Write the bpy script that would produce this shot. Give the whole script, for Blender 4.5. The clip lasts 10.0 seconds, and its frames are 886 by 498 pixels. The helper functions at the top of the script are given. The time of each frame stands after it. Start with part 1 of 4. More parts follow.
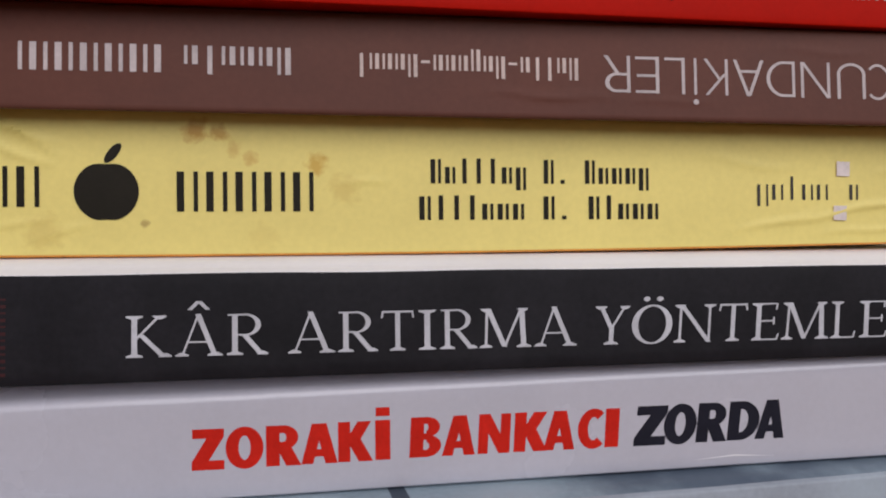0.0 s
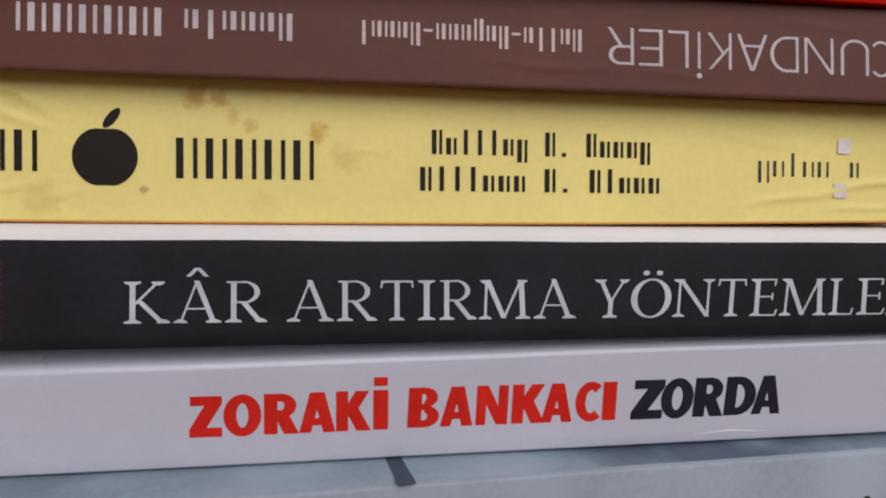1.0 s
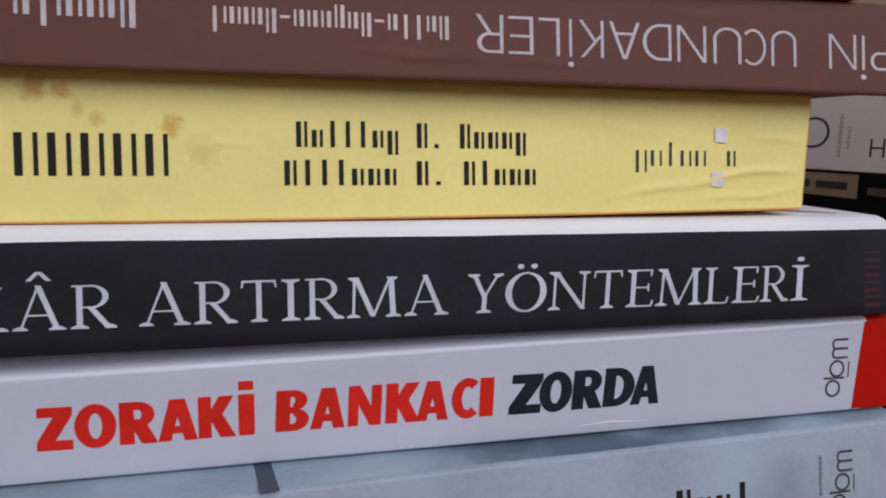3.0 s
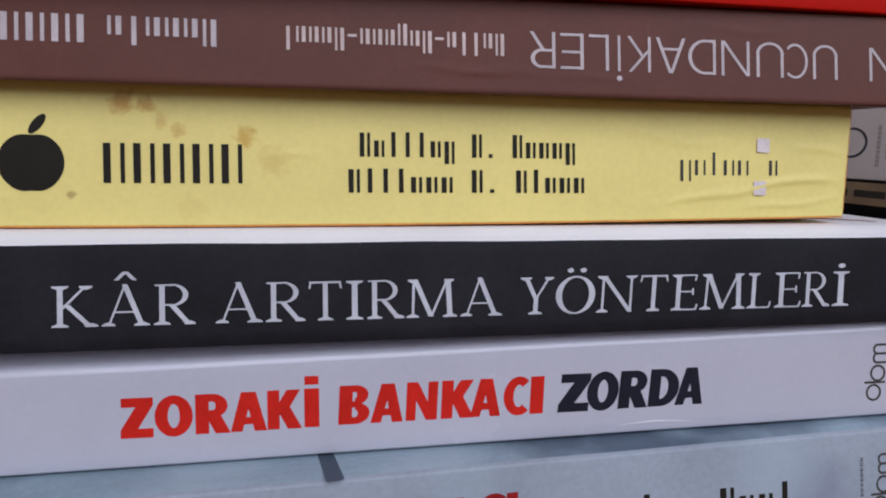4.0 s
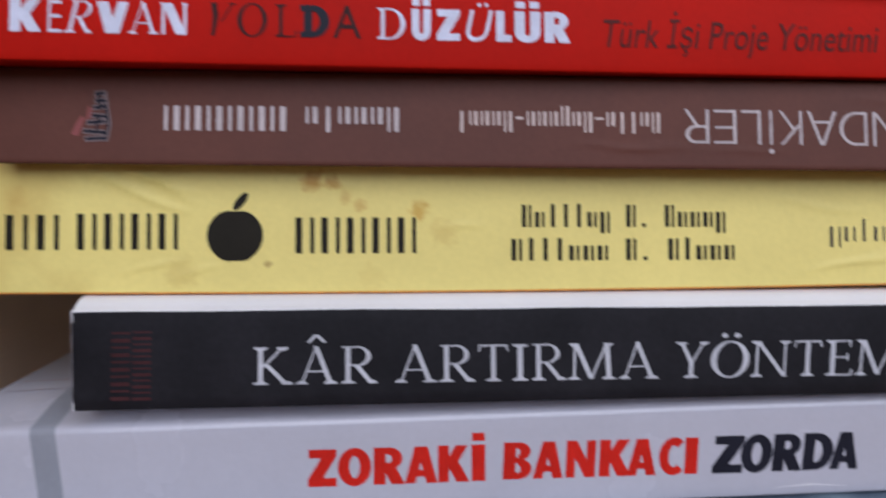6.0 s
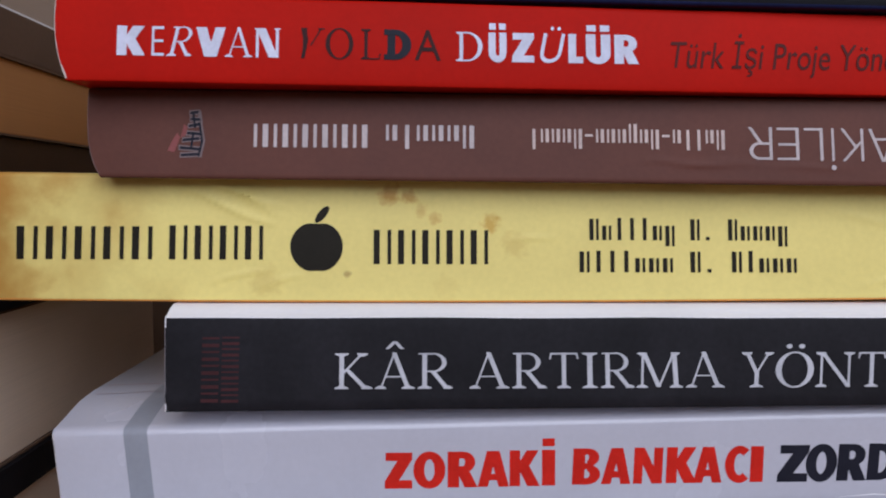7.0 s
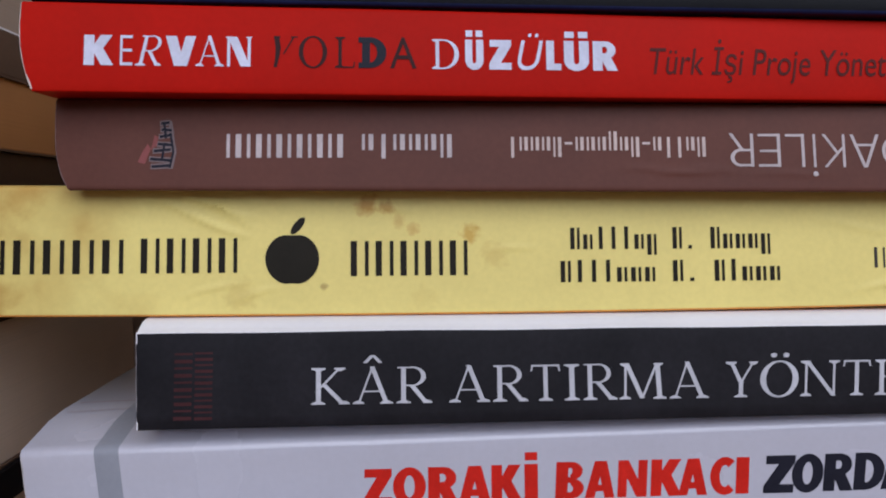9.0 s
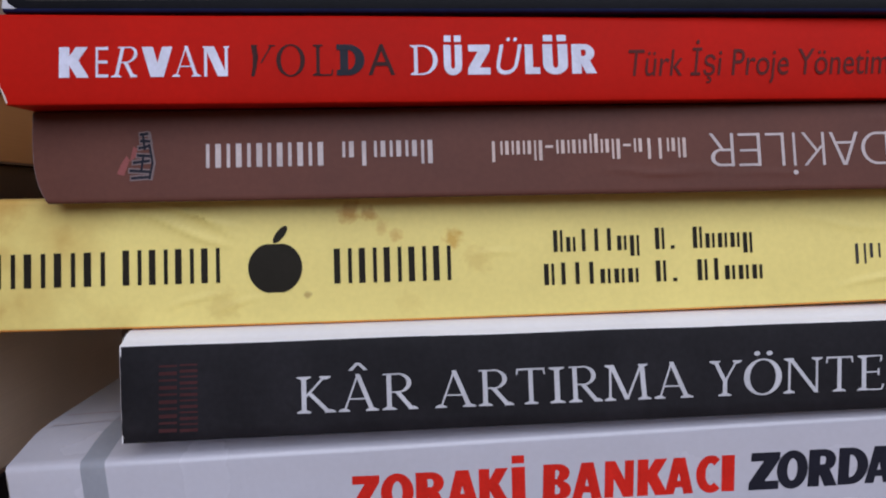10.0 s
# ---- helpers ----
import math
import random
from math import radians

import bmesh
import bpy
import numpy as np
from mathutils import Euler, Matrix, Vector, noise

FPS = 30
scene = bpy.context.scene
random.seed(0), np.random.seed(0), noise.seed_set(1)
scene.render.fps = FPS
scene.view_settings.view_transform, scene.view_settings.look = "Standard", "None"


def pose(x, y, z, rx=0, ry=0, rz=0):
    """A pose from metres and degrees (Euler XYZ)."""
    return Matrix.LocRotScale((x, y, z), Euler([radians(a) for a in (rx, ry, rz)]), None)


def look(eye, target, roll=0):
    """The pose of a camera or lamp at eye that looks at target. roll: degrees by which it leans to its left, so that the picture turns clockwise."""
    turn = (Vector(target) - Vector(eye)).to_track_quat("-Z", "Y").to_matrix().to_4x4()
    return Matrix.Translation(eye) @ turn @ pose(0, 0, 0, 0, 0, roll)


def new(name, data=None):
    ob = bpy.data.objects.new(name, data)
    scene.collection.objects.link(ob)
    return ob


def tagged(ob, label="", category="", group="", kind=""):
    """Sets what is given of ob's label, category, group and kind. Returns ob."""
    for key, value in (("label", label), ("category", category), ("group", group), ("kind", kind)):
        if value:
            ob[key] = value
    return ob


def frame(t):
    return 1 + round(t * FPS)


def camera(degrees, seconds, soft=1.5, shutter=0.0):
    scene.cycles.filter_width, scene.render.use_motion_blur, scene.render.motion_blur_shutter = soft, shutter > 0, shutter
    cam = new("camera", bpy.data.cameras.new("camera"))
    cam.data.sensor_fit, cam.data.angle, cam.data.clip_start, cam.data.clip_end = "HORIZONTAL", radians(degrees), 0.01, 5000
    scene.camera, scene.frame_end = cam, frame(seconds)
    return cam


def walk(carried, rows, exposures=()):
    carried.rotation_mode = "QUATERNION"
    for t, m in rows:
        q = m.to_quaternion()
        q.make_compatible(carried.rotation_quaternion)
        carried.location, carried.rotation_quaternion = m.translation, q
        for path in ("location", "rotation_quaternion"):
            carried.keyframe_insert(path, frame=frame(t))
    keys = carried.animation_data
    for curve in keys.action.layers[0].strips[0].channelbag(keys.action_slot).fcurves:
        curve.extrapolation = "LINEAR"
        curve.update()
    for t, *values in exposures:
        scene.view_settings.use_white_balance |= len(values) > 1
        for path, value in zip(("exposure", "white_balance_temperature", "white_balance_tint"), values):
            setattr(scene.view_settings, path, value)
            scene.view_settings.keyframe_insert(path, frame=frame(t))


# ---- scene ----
import functools
cam = camera(66.0, 10.0, soft=1.95, shutter=0.5)
WINDOW_POWER = 25.3
EXPOSURES = [(0.0, -0.08, 7000, 13), (1.0, -0.06, 6900, 13), (2.2, -0.04, 6500, 12), (4.5, -0.02, 6150, 13), (6.5, -0.02, 6170, 12.5), (10.0, -0.02, 6170, 12.5)]
PATH = [
    (0, (-0.00067, -0.10370, 0.08530), (0.1266, 0.8807, -0.0359), 0.36),
    (0.5, (-0.00166, -0.10331, 0.08374), (0.1261, 0.8807, -0.0402), 0.63),
    (0.7, (-0.00168, -0.10309, 0.08314), (0.1277, 0.8794, -0.0509), 0.93),
    (1, (-0.00143, -0.10366, 0.08225), (0.1325, 0.8778, -0.0550), 1.16),
    (1.2, (-0.00228, -0.10372, 0.08177), (0.1325, 0.8776, -0.0555), 1.40),
    (1.5, (-0.00186, -0.10363, 0.08129), (0.1354, 0.8778, -0.0527), 1.54),
    (1.7, (-0.00054, -0.10306, 0.08141), (0.1358, 0.8771, -0.0628), 1.67),
    (2, (0.00373, -0.10095, 0.08134), (0.1864, 0.8688, -0.0807), 1.41),
    (2.2, (0.00551, -0.10234, 0.08096), (0.1974, 0.8648, -0.0860), 1.52),
    (2.5, (0.00942, -0.10196, 0.08315), (0.1997, 0.8670, -0.0749), 1.14),
    (2.7, (0.01365, -0.10135, 0.08412), (0.2180, 0.8642, -0.0767), 0.79),
    (3.8, (0.00838, -0.10663, 0.08375), (0.1731, 0.8671, -0.0735), 0.69),
    (4, (0.00694, -0.10738, 0.08411), (0.1701, 0.8681, -0.0638), 0.74),
    (4.5, (0.00675, -0.10790, 0.08407), (0.1726, 0.8675, -0.0612), 0.54),
    (5, (0.00440, -0.10968, 0.08386), (0.1613, 0.8689, -0.0494), 0.97),
    (5.2, (0.00205, -0.11104, 0.08444), (0.1399, 0.8705, -0.0483), 0.92),
    (5.5, (-0.00177, -0.11270, 0.08698), (0.1123, 0.8739, -0.0301), 0.55),
    (5.8, (-0.00543, -0.11267, 0.09002), (0.0903, 0.8753, -0.0311), -0.03),
    (6, (-0.01080, -0.11300, 0.09163), (0.0543, 0.8793, -0.0140), 0.18),
    (6.2, (-0.01411, -0.11465, 0.09247), (0.0397, 0.8795, -0.0013), 0.21),
    (7.3, (-0.02148, -0.11910, 0.09026), (-0.0000, 0.8780, 0.0170), 0.17),
    (7.5, (-0.02130, -0.12000, 0.09048), (-0.0083, 0.8775, 0.0208), 0.01),
    (8, (-0.02106, -0.12070, 0.09136), (-0.0078, 0.8770, 0.0254), -0.04),
    (8.2, (-0.02191, -0.12014, 0.08962), (0.0026, 0.8782, 0.0370), 0.16),
    (8.5, (-0.01835, -0.11726, 0.09131), (0.0229, 0.8799, 0.0291), 0.40),
    (8.7, (-0.01897, -0.11701, 0.09116), (0.0259, 0.8800, 0.0282), 0.12),
    (9, (-0.01843, -0.11574, 0.09138), (0.0301, 0.8807, 0.0226), -0.20),
    (9.2, (-0.01825, -0.11557, 0.09166), (0.0331, 0.8808, 0.0244), -0.18),
    (9.5, (-0.01758, -0.11606, 0.09371), (0.0322, 0.8808, 0.0321), -0.52),
    (9.7, (-0.01686, -0.11559, 0.09285), (0.0446, 0.8796, 0.0161), -1.11),
    (10, (-0.01647, -0.11566, 0.09368), (0.0416, 0.8795, 0.0146), -1.34),
]
walk(cam, [(t, look(eye, target, roll)) for t, eye, target, roll in PATH], EXPOSURES)

# ---- daylight: a window in the wall behind the viewer, and the sky beyond it ----
world = bpy.data.worlds.new("sky")
scene.world = world
world.use_nodes = True
wn = world.node_tree.nodes
sky = wn.new("ShaderNodeTexSky")
sky.sky_type, sky.sun_disc = "NISHITA", False
sky.sun_elevation, sky.sun_rotation = radians(40), radians(60)
wn["Background"].inputs["Strength"].default_value = 0.1
world.node_tree.links.new(sky.outputs["Color"], wn["Background"].inputs["Color"])

lamp = bpy.data.lights.new("window_light", "AREA")
lamp.shape, lamp.size, lamp.size_y = "RECTANGLE", 2.2, 1.3
lamp.energy, lamp.color = WINDOW_POWER, (0.915, 0.93, 1.0)
daylight = new("window_light", lamp)
daylight.matrix_world = look((0.30, -1.08, 1.02), (0.0, 0.0, 0.32))


# ---- materials ----
def surface(name, color, rough=0.45, spread=0.08, size=60.0, grain=900.0, bump=0.05, spots=None, coat=0.0, gloss=0.25):
    """Printed card or paper: base colour with a broad unevenness, a fine grain, and a little relief."""
    m = bpy.data.materials.new(name)
    m.use_nodes = True
    nt = m.node_tree
    n, l = nt.nodes, nt.links
    b = n["Principled BSDF"]
    tc = n.new("ShaderNodeTexCoord")
    broad = n.new("ShaderNodeTexNoise")
    broad.inputs["Scale"].default_value, broad.inputs["Detail"].default_value = size, 5
    fine = n.new("ShaderNodeTexNoise")
    fine.inputs["Scale"].default_value, fine.inputs["Detail"].default_value = grain, 3
    l.new(tc.outputs["Object"], broad.inputs["Vector"])
    l.new(tc.outputs["Object"], fine.inputs["Vector"])
    ramp = n.new("ShaderNodeMapRange")
    ramp.inputs["From Min"].default_value, ramp.inputs["From Max"].default_value = 0.3, 0.7
    ramp.inputs["To Min"].default_value, ramp.inputs["To Max"].default_value = 1 - spread, 1 + spread
    l.new(broad.outputs["Fac"], ramp.inputs["Value"])
    ramp2 = n.new("ShaderNodeMapRange")
    ramp2.inputs["From Min"].default_value, ramp2.inputs["From Max"].default_value = 0.25, 0.75
    ramp2.inputs["To Min"].default_value, ramp2.inputs["To Max"].default_value = 1 - spread * 0.6, 1 + spread * 0.6
    l.new(fine.outputs["Fac"], ramp2.inputs["Value"])
    mul = n.new("ShaderNodeMath")
    mul.operation = "MULTIPLY"
    l.new(ramp.outputs["Result"], mul.inputs[0])
    l.new(ramp2.outputs["Result"], mul.inputs[1])
    scaled = n.new("ShaderNodeVectorMath")
    scaled.operation = "SCALE"
    scaled.inputs[0].default_value = color
    l.new(mul.outputs["Value"], scaled.inputs["Scale"])
    out = scaled.outputs["Vector"]
    for place, radius, tint, strength in spots or ():
        far = n.new("ShaderNodeVectorMath")
        far.operation = "DISTANCE"
        far.inputs[1].default_value = place
        l.new(tc.outputs["Object"], far.inputs[0])
        blot = n.new("ShaderNodeTexNoise")
        blot.inputs["Scale"].default_value, blot.inputs["Detail"].default_value = (620 if radius < 0.02 else 70), 6
        l.new(tc.outputs["Object"], blot.inputs["Vector"])
        edge = n.new("ShaderNodeMapRange")
        edge.inputs["From Min"].default_value, edge.inputs["From Max"].default_value = radius, 0.0
        edge.inputs["To Min"].default_value, edge.inputs["To Max"].default_value = -0.5, 0.55
        l.new(far.outputs["Value"], edge.inputs["Value"])
        total = n.new("ShaderNodeMath")
        l.new(edge.outputs["Result"], total.inputs[0])
        l.new(blot.outputs["Fac"], total.inputs[1])
        mask = n.new("ShaderNodeMapRange")
        mask.inputs["From Min"].default_value, mask.inputs["From Max"].default_value = 0.5, 0.85
        mask.inputs["To Max"].default_value = strength
        l.new(total.outputs["Value"], mask.inputs["Value"])
        mix = n.new("ShaderNodeMix")
        mix.data_type = "RGBA"
        mix.inputs[7].default_value = (*tint, 1)
        l.new(mask.outputs["Result"], mix.inputs[0])
        l.new(out, mix.inputs[6])
        out = mix.outputs[2]
    l.new(out, b.inputs["Base Color"])
    rr = n.new("ShaderNodeMapRange")
    rr.inputs["To Min"].default_value, rr.inputs["To Max"].default_value = rough - 0.08, rough + 0.1
    l.new(broad.outputs["Fac"], rr.inputs["Value"])
    l.new(rr.outputs["Result"], b.inputs["Roughness"])
    b.inputs["Specular IOR Level"].default_value = gloss
    b.inputs["Coat Weight"].default_value = coat
    b.inputs["Coat Roughness"].default_value = 0.35
    bp = n.new("ShaderNodeBump")
    bp.inputs["Strength"].default_value, bp.inputs["Distance"].default_value = bump, 0.0004
    l.new(fine.outputs["Fac"], bp.inputs["Height"])
    l.new(bp.outputs["Normal"], b.inputs["Normal"])
    return m


def page_paper(name, color, axis="Z", pitch=0.00025):
    """The cut edges of many sheets: fine uneven layers across the given axis."""
    m = bpy.data.materials.new(name)
    m.use_nodes = True
    n, l = m.node_tree.nodes, m.node_tree.links
    b = n["Principled BSDF"]
    tc = n.new("ShaderNodeTexCoord")
    stretch = n.new("ShaderNodeMapping")
    k = 1.0 / pitch
    stretch.inputs["Scale"].default_value = (12, 12, k) if axis == "Z" else (k, 12, 12)
    l.new(tc.outputs["Object"], stretch.inputs["Vector"])
    lines = n.new("ShaderNodeTexNoise")
    lines.inputs["Scale"].default_value, lines.inputs["Detail"].default_value = 1.0, 3
    l.new(stretch.outputs["Vector"], lines.inputs["Vector"])
    blot = n.new("ShaderNodeTexNoise")
    blot.inputs["Scale"].default_value, blot.inputs["Detail"].default_value = 45, 4
    l.new(tc.outputs["Object"], blot.inputs["Vector"])
    add = n.new("ShaderNodeMath")
    l.new(lines.outputs["Fac"], add.inputs[0])
    l.new(blot.outputs["Fac"], add.inputs[1])
    ramp = n.new("ShaderNodeMapRange")
    ramp.inputs["From Min"].default_value, ramp.inputs["From Max"].default_value = 0.6, 1.4
    ramp.inputs["To Min"].default_value, ramp.inputs["To Max"].default_value = 0.9, 1.06
    l.new(add.outputs["Value"], ramp.inputs["Value"])
    scaled = n.new("ShaderNodeVectorMath")
    scaled.operation = "SCALE"
    scaled.inputs[0].default_value = color
    l.new(ramp.outputs["Result"], scaled.inputs["Scale"])
    l.new(scaled.outputs["Vector"], b.inputs["Base Color"])
    b.inputs["Roughness"].default_value = 0.85
    bp = n.new("ShaderNodeBump")
    bp.inputs["Strength"].default_value, bp.inputs["Distance"].default_value = 0.25, 0.0002
    l.new(lines.outputs["Fac"], bp.inputs["Height"])
    l.new(bp.outputs["Normal"], b.inputs["Normal"])
    return m


def ink(name, color, rough=0.42):
    return surface(name, color, rough, spread=0.12, size=160, grain=1500, bump=0.04, gloss=0.1)


RED = surface("red_laminated_card", (0.47, 0.0095, 0.0042), 0.46, 0.08, 45, gloss=0.05)
BROWN = surface("brown_laminated_card", (0.126, 0.0485, 0.0355), 0.43, 0.09, 55, gloss=0.13)
STAIN = (0.52, 0.22, 0.03)
YELLOW = surface("yellow_card", (0.855, 0.712, 0.232), 0.45, 0.05, 40, spots=[
    # left end: orange staining, with the next stack's shade put into the colour
    ((-0.118, 0.002, 0.012), 0.095, (0.60, 0.38, 0.09), 0.55),
    ((-0.117, 0.002, 0.017), 0.060, (0.47, 0.22, 0.035), 0.9), ((-0.103, 0.003, 0.029), 0.034, (0.55, 0.26, 0.05), 0.8), ((-0.117, 0.0, 0.003), 0.052, (0.47, 0.23, 0.04), 0.85),
    ((-0.0266, 0.0021, 0.0209), 0.0046, STAIN, 0.7), ((-0.0228, 0.0020, 0.0204), 0.0038, STAIN, 0.6), ((-0.0205, 0.0018, 0.0177), 0.0030, STAIN, 0.35), ((-0.0178, 0.0016, 0.0162), 0.0028, STAIN, 0.45),
    ((-0.0068, 0.0015, 0.0153), 0.0042, (0.62, 0.36, 0.06), 0.8), ((-0.0024, 0.0011, 0.0111), 0.006, (0.62, 0.42, 0.11), 0.35),
    ((-0.0345, 0.0005, 0.0055), 0.0016, (0.40, 0.26, 0.08), 0.7), ((-0.050, 0.001, 0.004), 0.007, (0.55, 0.36, 0.09), 0.25), ((-0.016, 0.001, 0.003), 0.006, (0.55, 0.36, 0.09), 0.15)])
BLACK = surface("black_matt_card", (0.013, 0.012, 0.015), 0.45, 0.3, 70, gloss=0.16)
WHITE = surface("white_card", (0.84, 0.82, 0.84), 0.42, 0.03, 50)
GLOSS_WHITE = surface("glossy_white_card", (0.53, 0.52, 0.585), 0.24, 0.035, 50, gloss=0.6, coat=0.5)
GREY = surface("grey_print", (0.30, 0.31, 0.35), 0.4, 0.06, 60)
SLATE, MIST = (0.075, 0.10, 0.145), (0.40, 0.48, 0.54)
ICE = surface("pale_blue_card", (0.28, 0.36, 0.42), 0.42, 0.14, 30, spots=[
    ((0.046, 0.015, 0.031), 0.022, SLATE, 0.75), ((0.060, 0.013, 0.031), 0.026, SLATE, 0.85), ((0.078, 0.013, 0.032), 0.025, SLATE, 0.8), ((0.094, 0.016, 0.032), 0.021, SLATE, 0.55), ((0.116, 0.016, 0.032), 0.020, SLATE, 0.4),
    ((-0.016, 0.012, 0.030), 0.024, MIST, 0.55), ((0.022, 0.009, 0.030), 0.021, MIST, 0.6), ((-0.05, 0.012, 0.030), 0.022, SLATE, 0.3)])
ICE_SPINE = surface("pale_grey_blue_card", (0.33, 0.37, 0.425), 0.42, 0.12, 38, spots=[
    ((0.096, 0.006, 0.019), 0.021, (0.20, 0.22, 0.29), 0.5), ((0.088, 0.006, 0.026), 0.020, MIST, 0.5), ((0.030, 0.005, 0.024), 0.022, MIST, 0.4)])
NIGHT = surface("dark_laminated_card", (0.006, 0.006, 0.008), 0.38, 0.25, 60, gloss=0.07)
NAVY = surface("navy_print", (0.012, 0.016, 0.06), 0.35, 0.2, 60, gloss=0.1)
CORE = surface("bare_card_edge", (0.62, 0.52, 0.46), 0.8, 0.15, 500)
PAGES = page_paper("page_edges", (0.86, 0.70, 0.55))
PAGES_TAN = page_paper("yellowed_page_edges", (0.48, 0.22, 0.075))
PAGES_GREY = page_paper("greyed_page_edges", (0.38, 0.29, 0.225))

INK_BLACK = ink("black_ink", (0.020, 0.017, 0.012))
INK_SOFT = ink("dark_grey_ink", (0.06, 0.055, 0.05))
INK_WHITE = ink("white_ink", (0.68, 0.69, 0.82))
INK_PEARL = ink("pearl_grey_ink", (0.54, 0.47, 0.47))
INK_CREAM = ink("cream_ink", (0.62, 0.50, 0.46))
INK_SILVER = ink("pale_ink", (0.54, 0.54, 0.58))
INK_RED = ink("red_ink", (0.62, 0.022, 0.013))
INK_WINE = ink("wine_ink", (0.060, 0.021, 0.023))
INK_MAROON = ink("dark_maroon_ink", (0.040, 0.010, 0.010))
INK_BRICK = ink("brick_ink", (0.30, 0.018, 0.018))
INK_NIGHT = ink("blue_black_ink", (0.018, 0.018, 0.028))
INK_LILAC = ink("lilac_ink", (0.74, 0.65, 0.62))
INK_SEAL = ink("dull_pink_ink", (0.27, 0.085, 0.08))
INK_DUSK = ink("dusky_grey_ink", (0.20, 0.15, 0.15))
INK_ASH = ink("ash_ink", (0.30, 0.27, 0.28))
INK_SLATE = ink("slate_ink", (0.07, 0.09, 0.12))


# ---- mesh helpers; all book sizes below are in millimetres ----
MM = 0.001


def mesh_of(name, verts, faces, materials, slots=None, smooth=False):
    me = bpy.data.meshes.new(name)
    me.from_pydata([tuple(v) for v in verts], [], faces)
    for m in materials:
        me.materials.append(m)
    if slots:
        me.polygons.foreach_set("material_index", slots)
    if smooth:
        me.polygons.foreach_set("use_smooth", [True] * len(me.polygons))
    me.update()
    return me


def part(name, me, parent, label=""):
    ob = new(name, me)
    ob.parent = parent
    return tagged(ob, label)


def box_data(verts, faces, x0, x1, y0, y1, z0, z1):
    k = len(verts)
    verts += [(x, y, z) for z in (z0, z1) for y in (y0, y1) for x in (x0, x1)]
    faces += [tuple(k + i for i in f) for f in ((0, 2, 3, 1), (4, 5, 7, 6), (0, 1, 5, 4), (2, 6, 7, 3), (0, 4, 6, 2), (1, 3, 7, 5))]


def slab(name, x0, x1, y0, y1, z0, z1, material, parent=None, bevel=0.0, label=""):
    bm = bmesh.new()
    bmesh.ops.create_cube(bm, size=1.0)
    for v in bm.verts:
        v.co = ((x0 + x1) / 2 + v.co.x * (x1 - x0), (y0 + y1) / 2 + v.co.y * (y1 - y0), (z0 + z1) / 2 + v.co.z * (z1 - z0))
    if bevel:
        bmesh.ops.bevel(bm, geom=bm.edges[:], offset=bevel, segments=2, affect="EDGES", profile=0.6)
    me = bpy.data.meshes.new(name)
    bm.to_mesh(me)
    bm.free()
    me.materials.append(material)
    return part(name, me, parent, label)


def ease(a, b, t):
    return a + (b - a) * t


